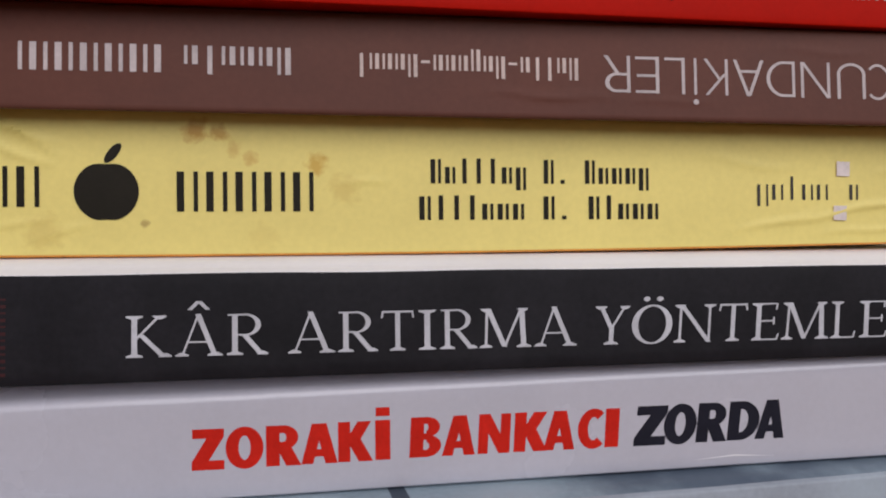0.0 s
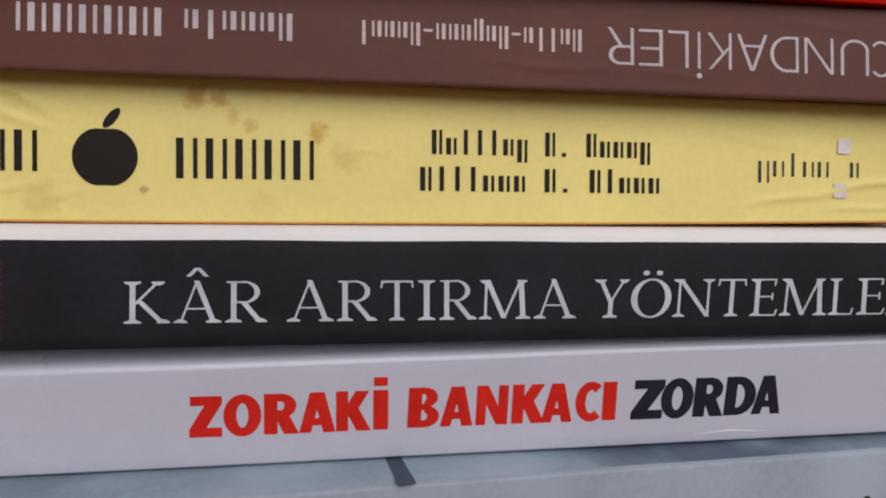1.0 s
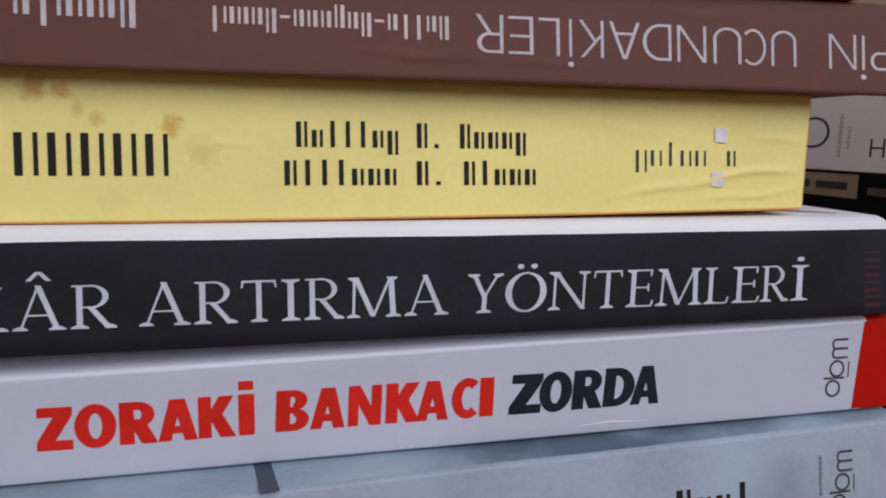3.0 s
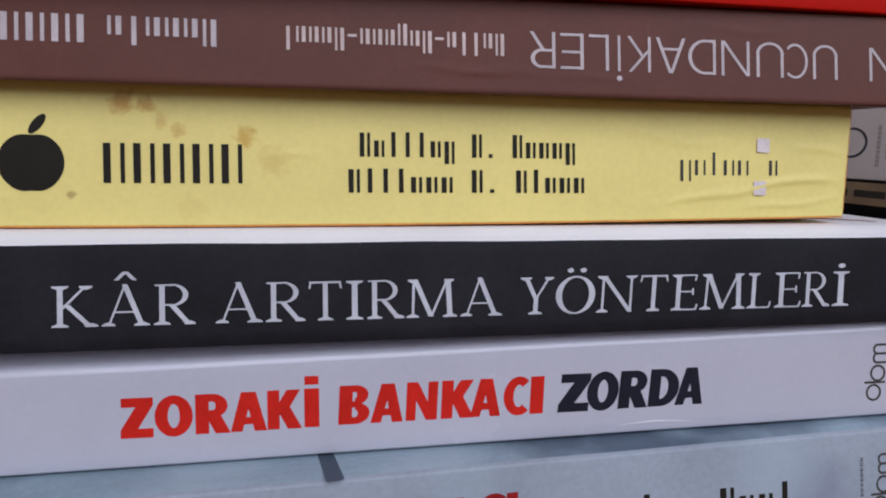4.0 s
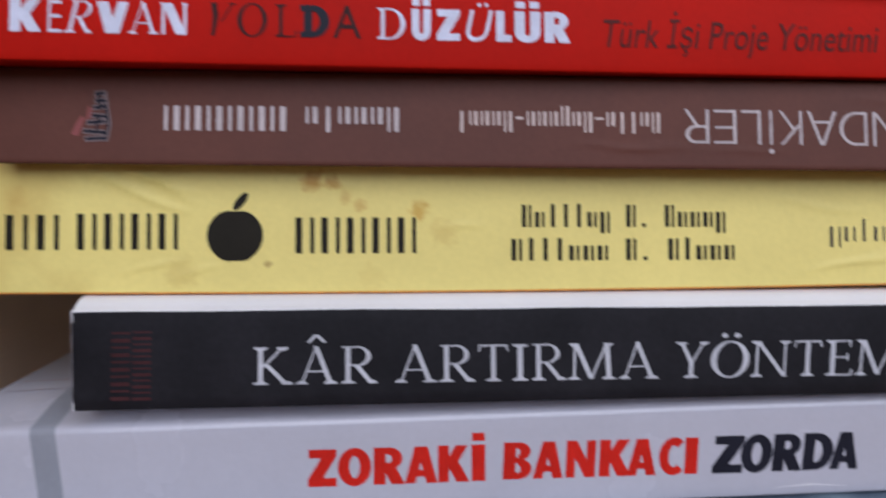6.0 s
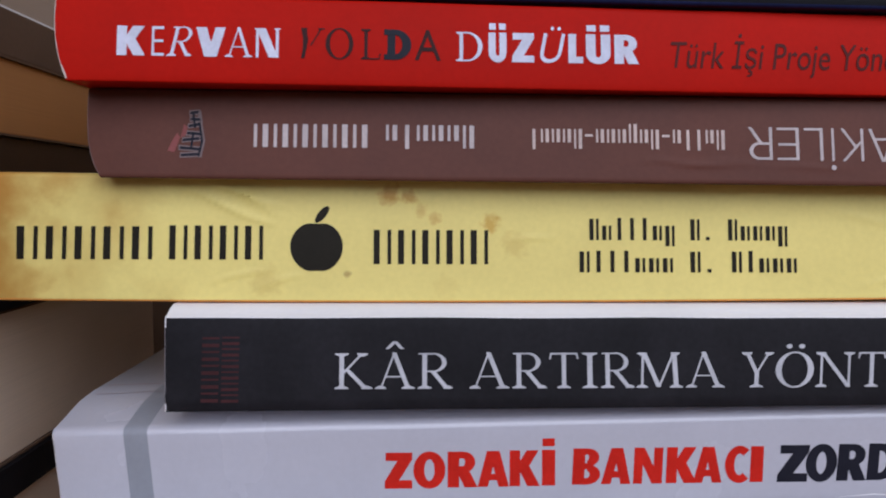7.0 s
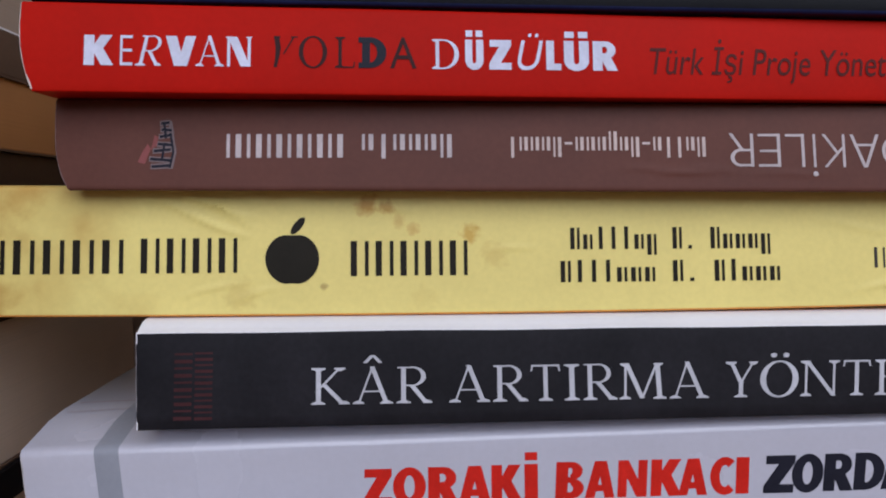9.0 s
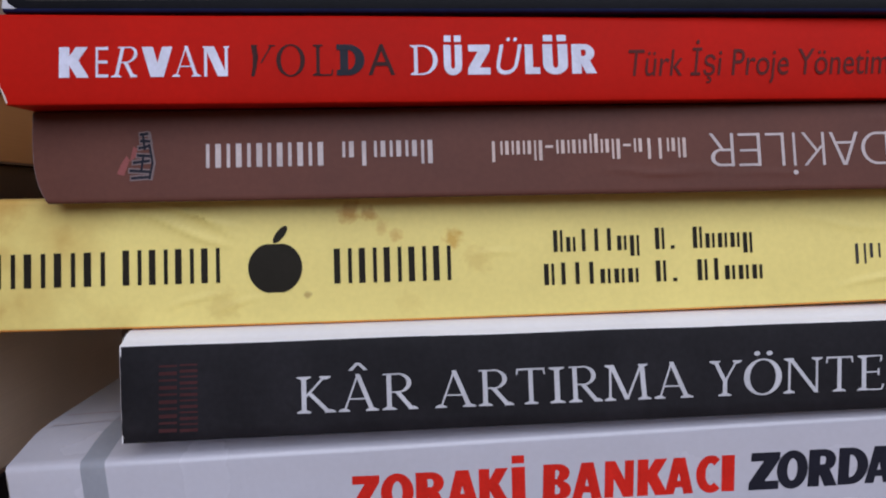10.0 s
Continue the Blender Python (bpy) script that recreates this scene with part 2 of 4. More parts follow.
class Book:
    """A paperback lying flat, its spine towards -y. zb and zt: the planes that it lies on and that lie on it (left and right);
    sb and st: the lower and upper edges of its spine; the spine leans back by LEANING."""

    LEANING = 0.158

    def __init__(self, name, label, xl, xr, front, zb, zt, sb, st, depth=135.0, roll_top=7.0, roll_bottom=3.0, radius=0.7, ripple=None, swing=0.0, group="stacked books"):
        self.xl, self.xr, self.front, self.zb, self.zt, self.sb, self.st = xl, xr, front, zb, zt, sb, st
        self.depth, self.roll_top, self.roll_bottom, self.radius, self.ripple, self.swing = depth, roll_top, roll_bottom, radius, ripple, swing
        self.base = Vector((0.0, front * MM, min(zb) * MM))
        self.thing = new(name)
        self.thing.empty_display_size = 0.02
        self.thing.location = self.base
        tagged(self.thing, label, "book", group)
        self.wave = noise.noise(Vector((front, zb[0], 3.1))) * 10

    def share(self, x):
        return (x + 100.0) / 220.0

    def spine_y(self, x, z):
        """The y of the spine's face at x and z."""
        y = self.front + self.LEANING * (z - self.sb[0]) + self.swing * x
        y += 0.10 * noise.noise(Vector((x * 0.03, z * 0.05, self.wave)))
        if self.bulge:
            low, high = (ease(*p, self.share(x)) for p in (self.sb, self.st))
            y -= self.bulge * (1 - ((2 * z - low - high) / (high - low)) ** 2)
        if self.ripple:
            y -= self.ripple(x, z)
        return y

    def lift(self, x):
        """How far a bowed book's underside rises towards its ends."""
        return self.bow * (x + 20.0) ** 2

    def local(self, x, y, z):
        return (x * MM, y * MM - self.base.y, z * MM - self.base.z)

    def on_spine(self, x, z, proud=0.10):
        return self.local(x, self.spine_y(x, z) - proud, z)

    def profile(self, x, inset):
        """The cover's outline from the lower back edge, round the spine, to the upper back edge, as (y, z)."""
        t = self.share(x)
        zb, zt, sb, st = (ease(*p, t) for p in (self.zb, self.zt, self.sb, self.st))
        zb, sb = zb + self.lift(x), sb + self.lift(x)
        jig = 0.12 * noise.noise(Vector((x * 0.05, self.wave, 0.5)))
        sb, st = sb + inset, st - inset + jig
        zb, zt = zb + inset + 0.02, zt - inset - 0.02
        r = max(self.radius - inset, 0.1)
        y = lambda z: self.spine_y(x, z) + inset  # noqa: E731
        back = self.front + self.depth
        q = max(self.low_radius - inset, 0.1) if self.low_radius else r
        pts = [(back, zb), (y(sb) + 30, zb), (y(sb) + self.roll_bottom + 4, zb), (y(sb) + self.roll_bottom, ease(zb, sb, 0.35)), (y(sb) + q + 0.4, sb)]
        pts += [(y(sb + q) + q * (1 - math.cos(a)), sb + q - q * math.sin(a)) for a in (radians(60), radians(30))]
        rows = self.rows
        pts += [(y(z), z) for z in (ease(sb + q, st - r, k / rows) for k in range(rows + 1))]
        pts += [(y(st - r) + r * (1 - math.cos(a)), st - r + r * math.sin(a)) for a in (radians(30), radians(60))]
        pts += [(y(st) + r + 0.4, st + 0.05)]
        pts += [(y(st) + ease(r + 0.4, self.roll_top, k), ease(st, zt, math.sin(k * math.pi / 2))) for k in (0.3, 0.6, 1.0)]
        pts += [(y(st) + self.roll_top + 6, zt), (y(st) + 40, zt), (back, zt)]
        return pts

    rows = 8
    ink_height = 0.03
    curl = 1.0
    low_radius = None
    bow = bulge = 0.0

    def left(self, k):
        """The x of the left end at a share of the spine's height; a curl above 1 draws the lower corner in."""
        return ease(*self.xl, 1 - (1 - k) ** self.curl)

    def cover(self, materials, chooser, cuts=(), step=5.0, card=0.35, label=""):
        """The folded card: two boards and the spine, in one sheet. chooser(share along x, row from the spine, z) picks the material."""
        shares = sorted({0.0, 1.0, 0.004, 0.996, *cuts, *(k * step / (self.xr[0] - self.xl[0]) for k in range(1, int((self.xr[0] - self.xl[0]) / step)))})
        verts, faces, slots = [], [], []
        count = 0
        for s in shares:
            for inset in (0.0, card):
                xm = ease((self.xl[0] + self.xl[1]) / 2, (self.xr[0] + self.xr[1]) / 2, s)
                pts = self.profile(xm, inset)
                count = len(pts)
                z0, z1 = self.sb[0], self.st[0]
                for y, z in pts:
                    k = min(max((z - z0) / (z1 - z0), 0), 1)
                    x = ease(self.left(k), ease(*self.xr, k), s)
                    if s in (0.0, 1.0):
                        x += 0.18 * noise.noise(Vector((y * 0.3, z * 0.4, s + self.wave)))
                    verts.append(self.local(x, y, z))
        ring = 2 * count
        for i in range(len(shares) - 1):
            a, b = i * ring, (i + 1) * ring
            mid = (shares[i] + shares[i + 1]) / 2
            for j in range(count - 1):
                faces.append((a + j, b + j, b + j + 1, a + j + 1))
                slots.append(chooser(mid, j, count))
                faces.append((a + count + j, a + count + j + 1, b + count + j + 1, b + count + j))
                slots.append(0)
            for j in (0, count - 1):
                faces.append((a + j, a + count + j, b + count + j, b + j))
                slots.append(len(materials) - 1)
        for i in (0, len(shares) - 1):
            a = i * ring
            for j in range(count - 1):
                faces.append((a + j, a + j + 1, a + count + j + 1, a + count + j))
                slots.append(len(materials) - 1)
        me = mesh_of("cover", verts, faces, materials, slots, smooth=True)
        bm = bmesh.new()
        bm.from_mesh(me)
        bmesh.ops.recalc_face_normals(bm, faces=bm.faces)
        for e in bm.edges:
            if len(e.link_faces) == 2 and e.calc_face_angle(0) > 0.9:
                e.smooth = False
        bm.to_mesh(me)
        bm.free()
        self.sheet = part("cover", me, self.thing, label)
        return self.sheet

    def pages(self, material, margin=1.2):
        """The block of sheets inside the cover."""
        verts, faces = [], []
        stations = [ease(self.xl[0] + margin, self.xr[0] - margin, k / 12) for k in range(13)]
        for x in stations:
            t = self.share(x)
            zb, zt, sb, st = (ease(*p, t) for p in (self.zb, self.zt, self.sb, self.st))
            zb, sb = zb + self.lift(x), sb + self.lift(x)
            y = self.spine_y(x, sb)
            lo, hi, deep = zb + 0.5, zt - 0.5, self.front + self.depth - margin
            lift = self.spine_y(x, st) - y
            ring = [(y + 1.2, sb + 0.8), (y + self.roll_bottom + 5, lo), (deep, lo), (deep + 0.6, (lo + hi) / 2), (deep, hi),
                    (y + lift + self.roll_top + 8, hi), (y + lift + 2.0, min(st - 0.9, hi))]
            verts += [self.local(x, *p) for p in ring]
        n = 7
        for i in range(len(stations) - 1):
            for j in range(n):
                faces.append((i * n + j, i * n + (j + 1) % n, (i + 1) * n + (j + 1) % n, (i + 1) * n + j))
        faces += [tuple(range(n)), tuple(range((len(stations) - 1) * n, len(stations) * n))]
        me = mesh_of("page_block", verts, faces, [material])
        bm = bmesh.new()
        bm.from_mesh(me)
        bmesh.ops.recalc_face_normals(bm, faces=bm.faces)
        bm.to_mesh(me)
        bm.free()
        return part("page_block", me, self.thing, "trimmed paper pages")

    def print_on(self, name, shapes, material, label="", turn=False, about=(0, 0), proud=None):
        """Lays flat shapes, given as (points, faces) in x and z, on the spine, each a piece of its own. turn: upside down about a point."""
        proud = self.ink_height if proud is None else proud
        for i, (pts, polys) in enumerate(shapes):
            verts = []
            for x, z in pts:
                if turn:
                    x, z = 2 * about[0] - x, 2 * about[1] - z
                verts.append(self.on_spine(x, z, proud + 0.004 * (i % 3)))
            lay(name, verts, polys, material, self.sheet, label)


def lay(name, verts, polys, material, parent, label):
    me = mesh_of(name, verts, polys, [material])
    bm = bmesh.new()
    bm.from_mesh(me)
    for f in bm.faces:
        f.normal_update()
        if f.normal.y > 0:
            f.normal_flip()
    bm.to_mesh(me)
    bm.free()
    return part(name, me, parent, label)


# ---- lettering ----
def letters(body, bold=0.0, shear=0.0, space=1.0):
    """The built-in font's outline of a text as points and faces, with the height of its capitals as 1."""
    def outline(text, thick):
        cu = bpy.data.curves.new("text", "FONT")
        cu.body, cu.offset, cu.shear, cu.space_character, cu.resolution_u, cu.fill_mode = text, thick, shear, space, 4, "FRONT"
        cu.dimensions = "2D"
        ob = new("text", cu)
        bpy.context.view_layer.update()
        me = bpy.data.meshes.new_from_object(ob.evaluated_get(bpy.context.evaluated_depsgraph_get()))
        pts, polys = [(v.co.x, v.co.y) for v in me.vertices], [tuple(p.vertices) for p in me.polygons]
        bpy.data.objects.remove(ob)
        bpy.data.curves.remove(cu)
        bpy.data.meshes.remove(me)
        return pts, polys

    cap = outline("H", bold)[0]
    low, high = min(y for _, y in cap), max(y for _, y in cap)
    pts, polys = outline(body, bold)
    return [(x / (high - low), (y - low) / (high - low)) for x, y in pts], polys


def apart(shape):
    """Splits an outline into its characters: pieces that touch, or that stand over one another."""
    pts, polys = shape
    root = list(range(len(pts)))

    def find(v):
        while root[v] != v:
            v = root[v]
        return v

    for p in polys:
        for v in p[1:]:
            root[find(v)] = find(p[0])
    groups = {}
    for p in polys:
        groups.setdefault(find(p[0]), []).append(p)
    spans = []
    for g in groups.values():
        xs = [pts[v][0] for p in g for v in p]
        spans.append([min(xs), max(xs), g])
    spans.sort(key=lambda s: s[0] + s[1])
    merged = []
    for a, b, g in spans:
        for m in merged:
            if min(b, m[1]) - max(a, m[0]) > 0.6 * min(b - a, m[1] - m[0]):
                m[0], m[1] = min(a, m[0]), max(b, m[1])
                m[2] += g
                break
        else:
            merged.append([a, b, list(g)])
    out = []
    for _, _, g in merged:
        used = sorted({v for p in g for v in p})
        at = {v: k for k, v in enumerate(used)}
        out.append(([pts[v] for v in used], [tuple(at[v] for v in p) for p in g]))
    return out


def fitted(shape, x0, x1, z0, z1, rise=0.0):
    """Scales an outline, whose capitals are 1 high, to reach from x0 to x1 on the line z0, with capitals up to z1. rise: climb of the line."""
    a, b = min(x for x, _ in shape[0]), max(x for x, _ in shape[0])
    return [([(ease(x0, x1, (x - a) / (b - a)), z0 + (z1 - z0) * y + rise * (x - a) / (b - a)) for x, y in pts], polys) for pts, polys in apart(shape)]


def poly(*pts):
    return (list(pts), [tuple(range(len(pts)))])


def stroke(x0, y0, x1, y1, w):
    """A straight stroke cut level at both ends."""
    return poly((x0 - w / 2, y0), (x0 + w / 2, y0), (x1 + w / 2, y1), (x1 - w / 2, y1))


def level(x0, x1, y, t):
    return poly((x0, y - t / 2), (x1, y - t / 2), (x1, y + t / 2), (x0, y + t / 2))


def foot(x, w, up=False):
    """A bracketed serif under (or over) a stem at x."""
    h = 0.035
    side = [(x - w, 0), (x + w, 0), (x + w, h), (x + w * 0.3, h * 2.6), (x - w * 0.3, h * 2.6), (x - w, h)]
    return poly(*[(a, 1 - b) for a, b in side[::-1]]) if up else poly(*side)


def loop(cx, cy, rx, ry, side, top, a0=0, a1=360, steps=28):
    """A round stroke, side wide at left and right and top wide above and below."""
    pts, faces = [], []
    for k in range(steps + 1):
        a = radians(ease(a0, a1, k / steps))
        c, s = math.cos(a), math.sin(a)
        pts += [(cx + rx * c, cy + ry * s), (cx + (rx - side) * c, cy + (ry - top) * s)]
        if k:
            faces.append((2 * k - 2, 2 * k, 2 * k + 1, 2 * k - 1))
    return (pts, faces)


def roman(ch):
    """A roman capital with serifs, capitals 1 high: its width and its strokes."""
    T, t = 0.102, 0.040
    dots = [loop(x, 1.17, 0.065, 0.065, 0.0649, 0.0649, steps=12) for x in (-0.13, 0.13)]
    if ch == "I":
        return 0.34, [stroke(0.17, 0, 0.17, 1, T), foot(0.17, 0.15), foot(0.17, 0.15, True)]
    if ch == "İ":
        w, s = roman("I")
        return w, s + [loop(0.17, 1.17, 0.065, 0.065, 0.0649, 0.0649, steps=12)]
    if ch in "AÂ":
        s = [stroke(0.10, 0, 0.40, 1.02, t), stroke(0.70, 0, 0.39, 1.02, T), level(0.2, 0.6, 0.34, t), foot(0.10, 0.12), foot(0.70, 0.14)]
        if ch == "Â":
            s += [stroke(0.24, 1.12, 0.40, 1.33, 0.09), stroke(0.57, 1.12, 0.41, 1.33, 0.09)]
        return 0.82, s
    if ch == "K":
        return 0.80, [stroke(0.17, 0, 0.17, 1, T), foot(0.17, 0.15), foot(0.17, 0.15, True), stroke(0.2, 0.44, 0.62, 1, 0.06), foot(0.62, 0.12, True),
                      stroke(0.70, 0, 0.28, 0.55, T * 1.15), foot(0.72, 0.12)]
    if ch == "R":
        return 0.74, [stroke(0.17, 0, 0.17, 1, T), foot(0.17, 0.15), level(0.04, 0.36, 0.98, t), loop(0.34, 0.735, 0.31, 0.275, T, t, -90, 90, 14),
                      level(0.17, 0.36, 0.49, t), stroke(0.66, 0, 0.34, 0.5, T * 1.15), foot(0.68, 0.10)]
    if ch == "T":
        return 0.72, [stroke(0.36, 0, 0.36, 1, T), foot(0.36, 0.16), level(0.03, 0.69, 0.975, 0.05), stroke(0.03, 0.82, 0.06, 0.99, t), stroke(0.69, 0.82, 0.66, 0.99, t)]
    if ch == "M":
        return 0.98, [stroke(0.13, 0, 0.16, 1, 0.05), stroke(0.49, 0.02, 0.18, 1, T), stroke(0.49, 0.02, 0.82, 1, 0.05), stroke(0.86, 0, 0.83, 1, T),
                      foot(0.13, 0.12), foot(0.86, 0.14), foot(0.14, 0.10, True), foot(0.85, 0.10, True)]
    if ch == "Y":
        return 0.76, [stroke(0.38, 0, 0.38, 0.47, T), foot(0.38, 0.16), stroke(0.37, 0.42, 0.12, 1, T), stroke(0.39, 0.44, 0.66, 1, 0.055), foot(0.12, 0.13, True), foot(0.66, 0.11, True)]
    if ch in "OÖ":
        s = [loop(0.42, 0.5, 0.40, 0.52, 0.125, 0.045)]
        if ch == "Ö":
            s += [([(x + 0.42, y) for x, y in p], f) for p, f in dots]
        return 0.86, s
    if ch == "D":
        return 0.84, [stroke(0.17, 0, 0.17, 1, T), foot(0.13, 0.11), foot(0.13, 0.11, True), level(0.15, 0.36, 0.975, 0.05), level(0.15, 0.36, 0.025, 0.05), loop(0.34, 0.5, 0.44, 0.5, 0.13, 0.05, -90, 90, 16)]
    if ch == "N":
        return 0.88, [stroke(0.14, 0, 0.14, 1, 0.05), stroke(0.74, 0, 0.15, 1, T), stroke(0.74, 0, 0.74, 1, 0.05), foot(0.14, 0.12), foot(0.12, 0.11, True), foot(0.74, 0.12, True)]
    if ch == "E":
        return 0.64, [stroke(0.17, 0, 0.17, 1, T), foot(0.15, 0.13), foot(0.15, 0.13, True), level(0.17, 0.56, 0.98, t), level(0.17, 0.5, 0.52, t), level(0.17, 0.58, 0.02, t),
                      stroke(0.55, 0.82, 0.57, 0.99, t), stroke(0.61, 0.17, 0.57, 0.01, t), stroke(0.5, 0.42, 0.5, 0.62, t)]
    return 0.62, [stroke(0.17, 0, 0.17, 1, T), foot(0.15, 0.14), foot(0.17, 0.15, True), level(0.17, 0.57, 0.02, t), stroke(0.61, 0.19, 0.57, 0.01, t)]


def heavy(ch):
    """A very bold plain capital, capitals 1 high: its width and its strokes."""
    stem = stroke(0.14, 0, 0.14, 1, 0.28)
    dot = lambda x: poly((x - 0.13, 1.1), (x + 0.13, 1.1), (x + 0.13, 1.32), (x - 0.13, 1.32))  # noqa: E731
    if ch == "Z":
        return 0.70, [poly((0, 0), (0.7, 0), (0.7, 0.23), (0.37, 0.23), (0, 0.2)), poly((0, 0.2), (0.37, 0.23), (0.7, 0.81), (0.32, 0.77)), poly((0.02, 0.77), (0.32, 0.77), (0.7, 0.81), (0.7, 1), (0.02, 1))]
    if ch == "O":
        return 0.82, [loop(0.41, 0.5, 0.41, 0.52, 0.28, 0.22)]
    if ch == "R":
        return 0.72, [stem, loop(0.36, 0.70, 0.31, 0.30, 0.25, 0.19, -90, 90, 14), level(0.2, 0.37, 0.905, 0.19), level(0.2, 0.37, 0.495, 0.19), stroke(0.57, 0, 0.36, 0.48, 0.31)]
    if ch == "A":
        return 0.80, [stroke(0.13, 0, 0.37, 1, 0.26), stroke(0.67, 0, 0.43, 1, 0.27), level(0.2, 0.6, 0.27, 0.18)]
    if ch == "K":
        return 0.80, [stem, stroke(0.27, 0.40, 0.61, 1, 0.32), stroke(0.64, 0, 0.33, 0.62, 0.33)]
    if ch == "I":
        return 0.28, [stem]
    if ch == "İ":
        return 0.28, [stem, dot(0.14)]
    if ch == "B":
        return 0.67, [stem, loop(0.33, 0.745, 0.28, 0.255, 0.24, 0.17, -90, 90, 14), loop(0.34, 0.275, 0.31, 0.275, 0.25, 0.18, -90, 90, 14),
                      level(0.2, 0.36, 0.915, 0.17), level(0.2, 0.36, 0.51, 0.16), level(0.2, 0.36, 0.09, 0.18)]
    if ch == "N":
        return 0.80, [stroke(0.125, 0, 0.125, 1, 0.25), stroke(0.66, 0, 0.14, 1, 0.28), stroke(0.675, 0, 0.675, 1, 0.25)]
    if ch == "C":
        return 0.70, [loop(0.45, 0.5, 0.45, 0.52, 0.29, 0.22, 50, 310)]
    if ch == "D":
        return 0.76, [stem, loop(0.3, 0.5, 0.46, 0.5, 0.28, 0.2, -90, 90, 16), level(0.2, 0.32, 0.9, 0.2), level(0.2, 0.32, 0.1, 0.2)]
    if ch == "V":
        return 0.78, [stroke(0.36, 0, 0.14, 1, 0.28), stroke(0.42, 0, 0.64, 1, 0.26)]
    if ch in "UÜ":
        s = [stroke(0.14, 0.3, 0.14, 1, 0.27), stroke(0.56, 0.3, 0.56, 1, 0.27), loop(0.35, 0.32, 0.345, 0.34, 0.27, 0.22, 180, 360, 16)]
        return 0.70, s + [dot(0.16), dot(0.54)] if ch == "Ü" else s
    return 0.53, [stem, level(0.2, 0.53, 0.11, 0.22)]


def thin(ch):
    """A thin plain capital, capitals 1 high: its width and its strokes."""
    t = 0.072
    stem = stroke(0.05, 0, 0.05, 1, t)
    if ch == "U":
        return 0.68, [stroke(0.055, 0.32, 0.055, 1, t), stroke(0.625, 0.32, 0.625, 1, t), loop(0.34, 0.33, 0.3275, 0.34, t, t, 180, 360, 16)]
    if ch == "C":
        return 0.76, [loop(0.47, 0.5, 0.46, 0.51, 0.09, t, 48, 312)]
    if ch == "N":
        return 0.74, [stem, stroke(0.68, 0, 0.06, 1, 0.085), stroke(0.69, 0, 0.69, 1, t)]
    if ch == "D":
        return 0.74, [stem, loop(0.28, 0.5, 0.45, 0.5, 0.09, t, -90, 90, 16), level(0.05, 0.29, 0.957, t), level(0.05, 0.29, 0.043, t)]
    if ch == "A":
        return 0.74, [stroke(0.05, 0, 0.36, 1, 0.08), stroke(0.69, 0, 0.38, 1, 0.08), level(0.17, 0.57, 0.32, 0.07)]
    if ch == "K":
        return 0.62, [stem, stroke(0.08, 0.4, 0.55, 1, 0.085), stroke(0.58, 0, 0.22, 0.57, 0.085)]
    if ch == "İ":
        return 0.10, [stem, loop(0.05, 1.2, 0.075, 0.075, 0.0749, 0.0749, steps=12)]
    if ch == "L":
        return 0.47, [stem, level(0.05, 0.47, 0.043, t)]
    if ch == "E":
        return 0.52, [stem, level(0.05, 0.51, 0.043, t), level(0.05, 0.48, 0.52, t), level(0.05, 0.51, 0.957, t)]
    s = [stem, loop(0.3, 0.73, 0.26, 0.27, 0.09, t, -90, 90, 14), level(0.05, 0.31, 0.957, t), level(0.05, 0.31, 0.503, t)]
    return 0.58, s + [stroke(0.54, 0, 0.28, 0.5, 0.085)] if ch == "R" else s


def roman_word(word, x0, x1, z0, z1, gap=0.03, slant=0.0, font=roman, rise=0.0):
    pen, shapes = 0.0, []
    for ch in word:
        w, strokes = font(ch)
        shapes.append([([(x + pen + slant * y, y) for x, y in p], f) for p, f in strokes])
        pen += w + gap
    pen -= gap
    return [[([(ease(x0, x1, x / pen), ease(z0, z1, y) + rise * x / pen) for x, y in p], f) for p, f in strokes] for strokes in shapes]


def set_letters(spec, z0, z1, font, slant=0.0, rise=0.0, flip=False):
    """Letters set one by one, each between its own left and right edge. rise: climb of the line per millimetre; flip: upside down."""
    out = []
    for ch, a, b in spec:
        strokes = font(ch)[1]
        xs = [x for p, _ in strokes for x, _ in p]
        lo, hi = min(xs), max(xs)
        lift = rise * (a - spec[0][1])
        shape = []
        for p, f in strokes:
            pts = []
            for x, y in p:
                t = (x - lo) / (hi - lo)
                pts.append((ease(b, a, t), z1 + z0 - ease(z0, z1, y) + lift) if flip else (ease(a, b, t) + slant * (y - 0.5) * (z1 - z0), ease(z0, z1, y) + lift))
            shape.append((pts, f))
        out.append(shape)
    return out


def print_roman(book, name, word_shapes, material, label):
    """Each letter one piece; its strokes lie a hair's breadth over one another."""
    for strokes in word_shapes:
        verts, polys = [], []
        for i, (pts, fs) in enumerate(strokes):
            k = len(verts)
            verts += [book.on_spine(x, z, book.ink_height + 0.003 * i) for x, z in pts]
            polys += [tuple(k + v for v in f) for f in fs]
        lay(name, verts, polys, material, book.sheet, label)


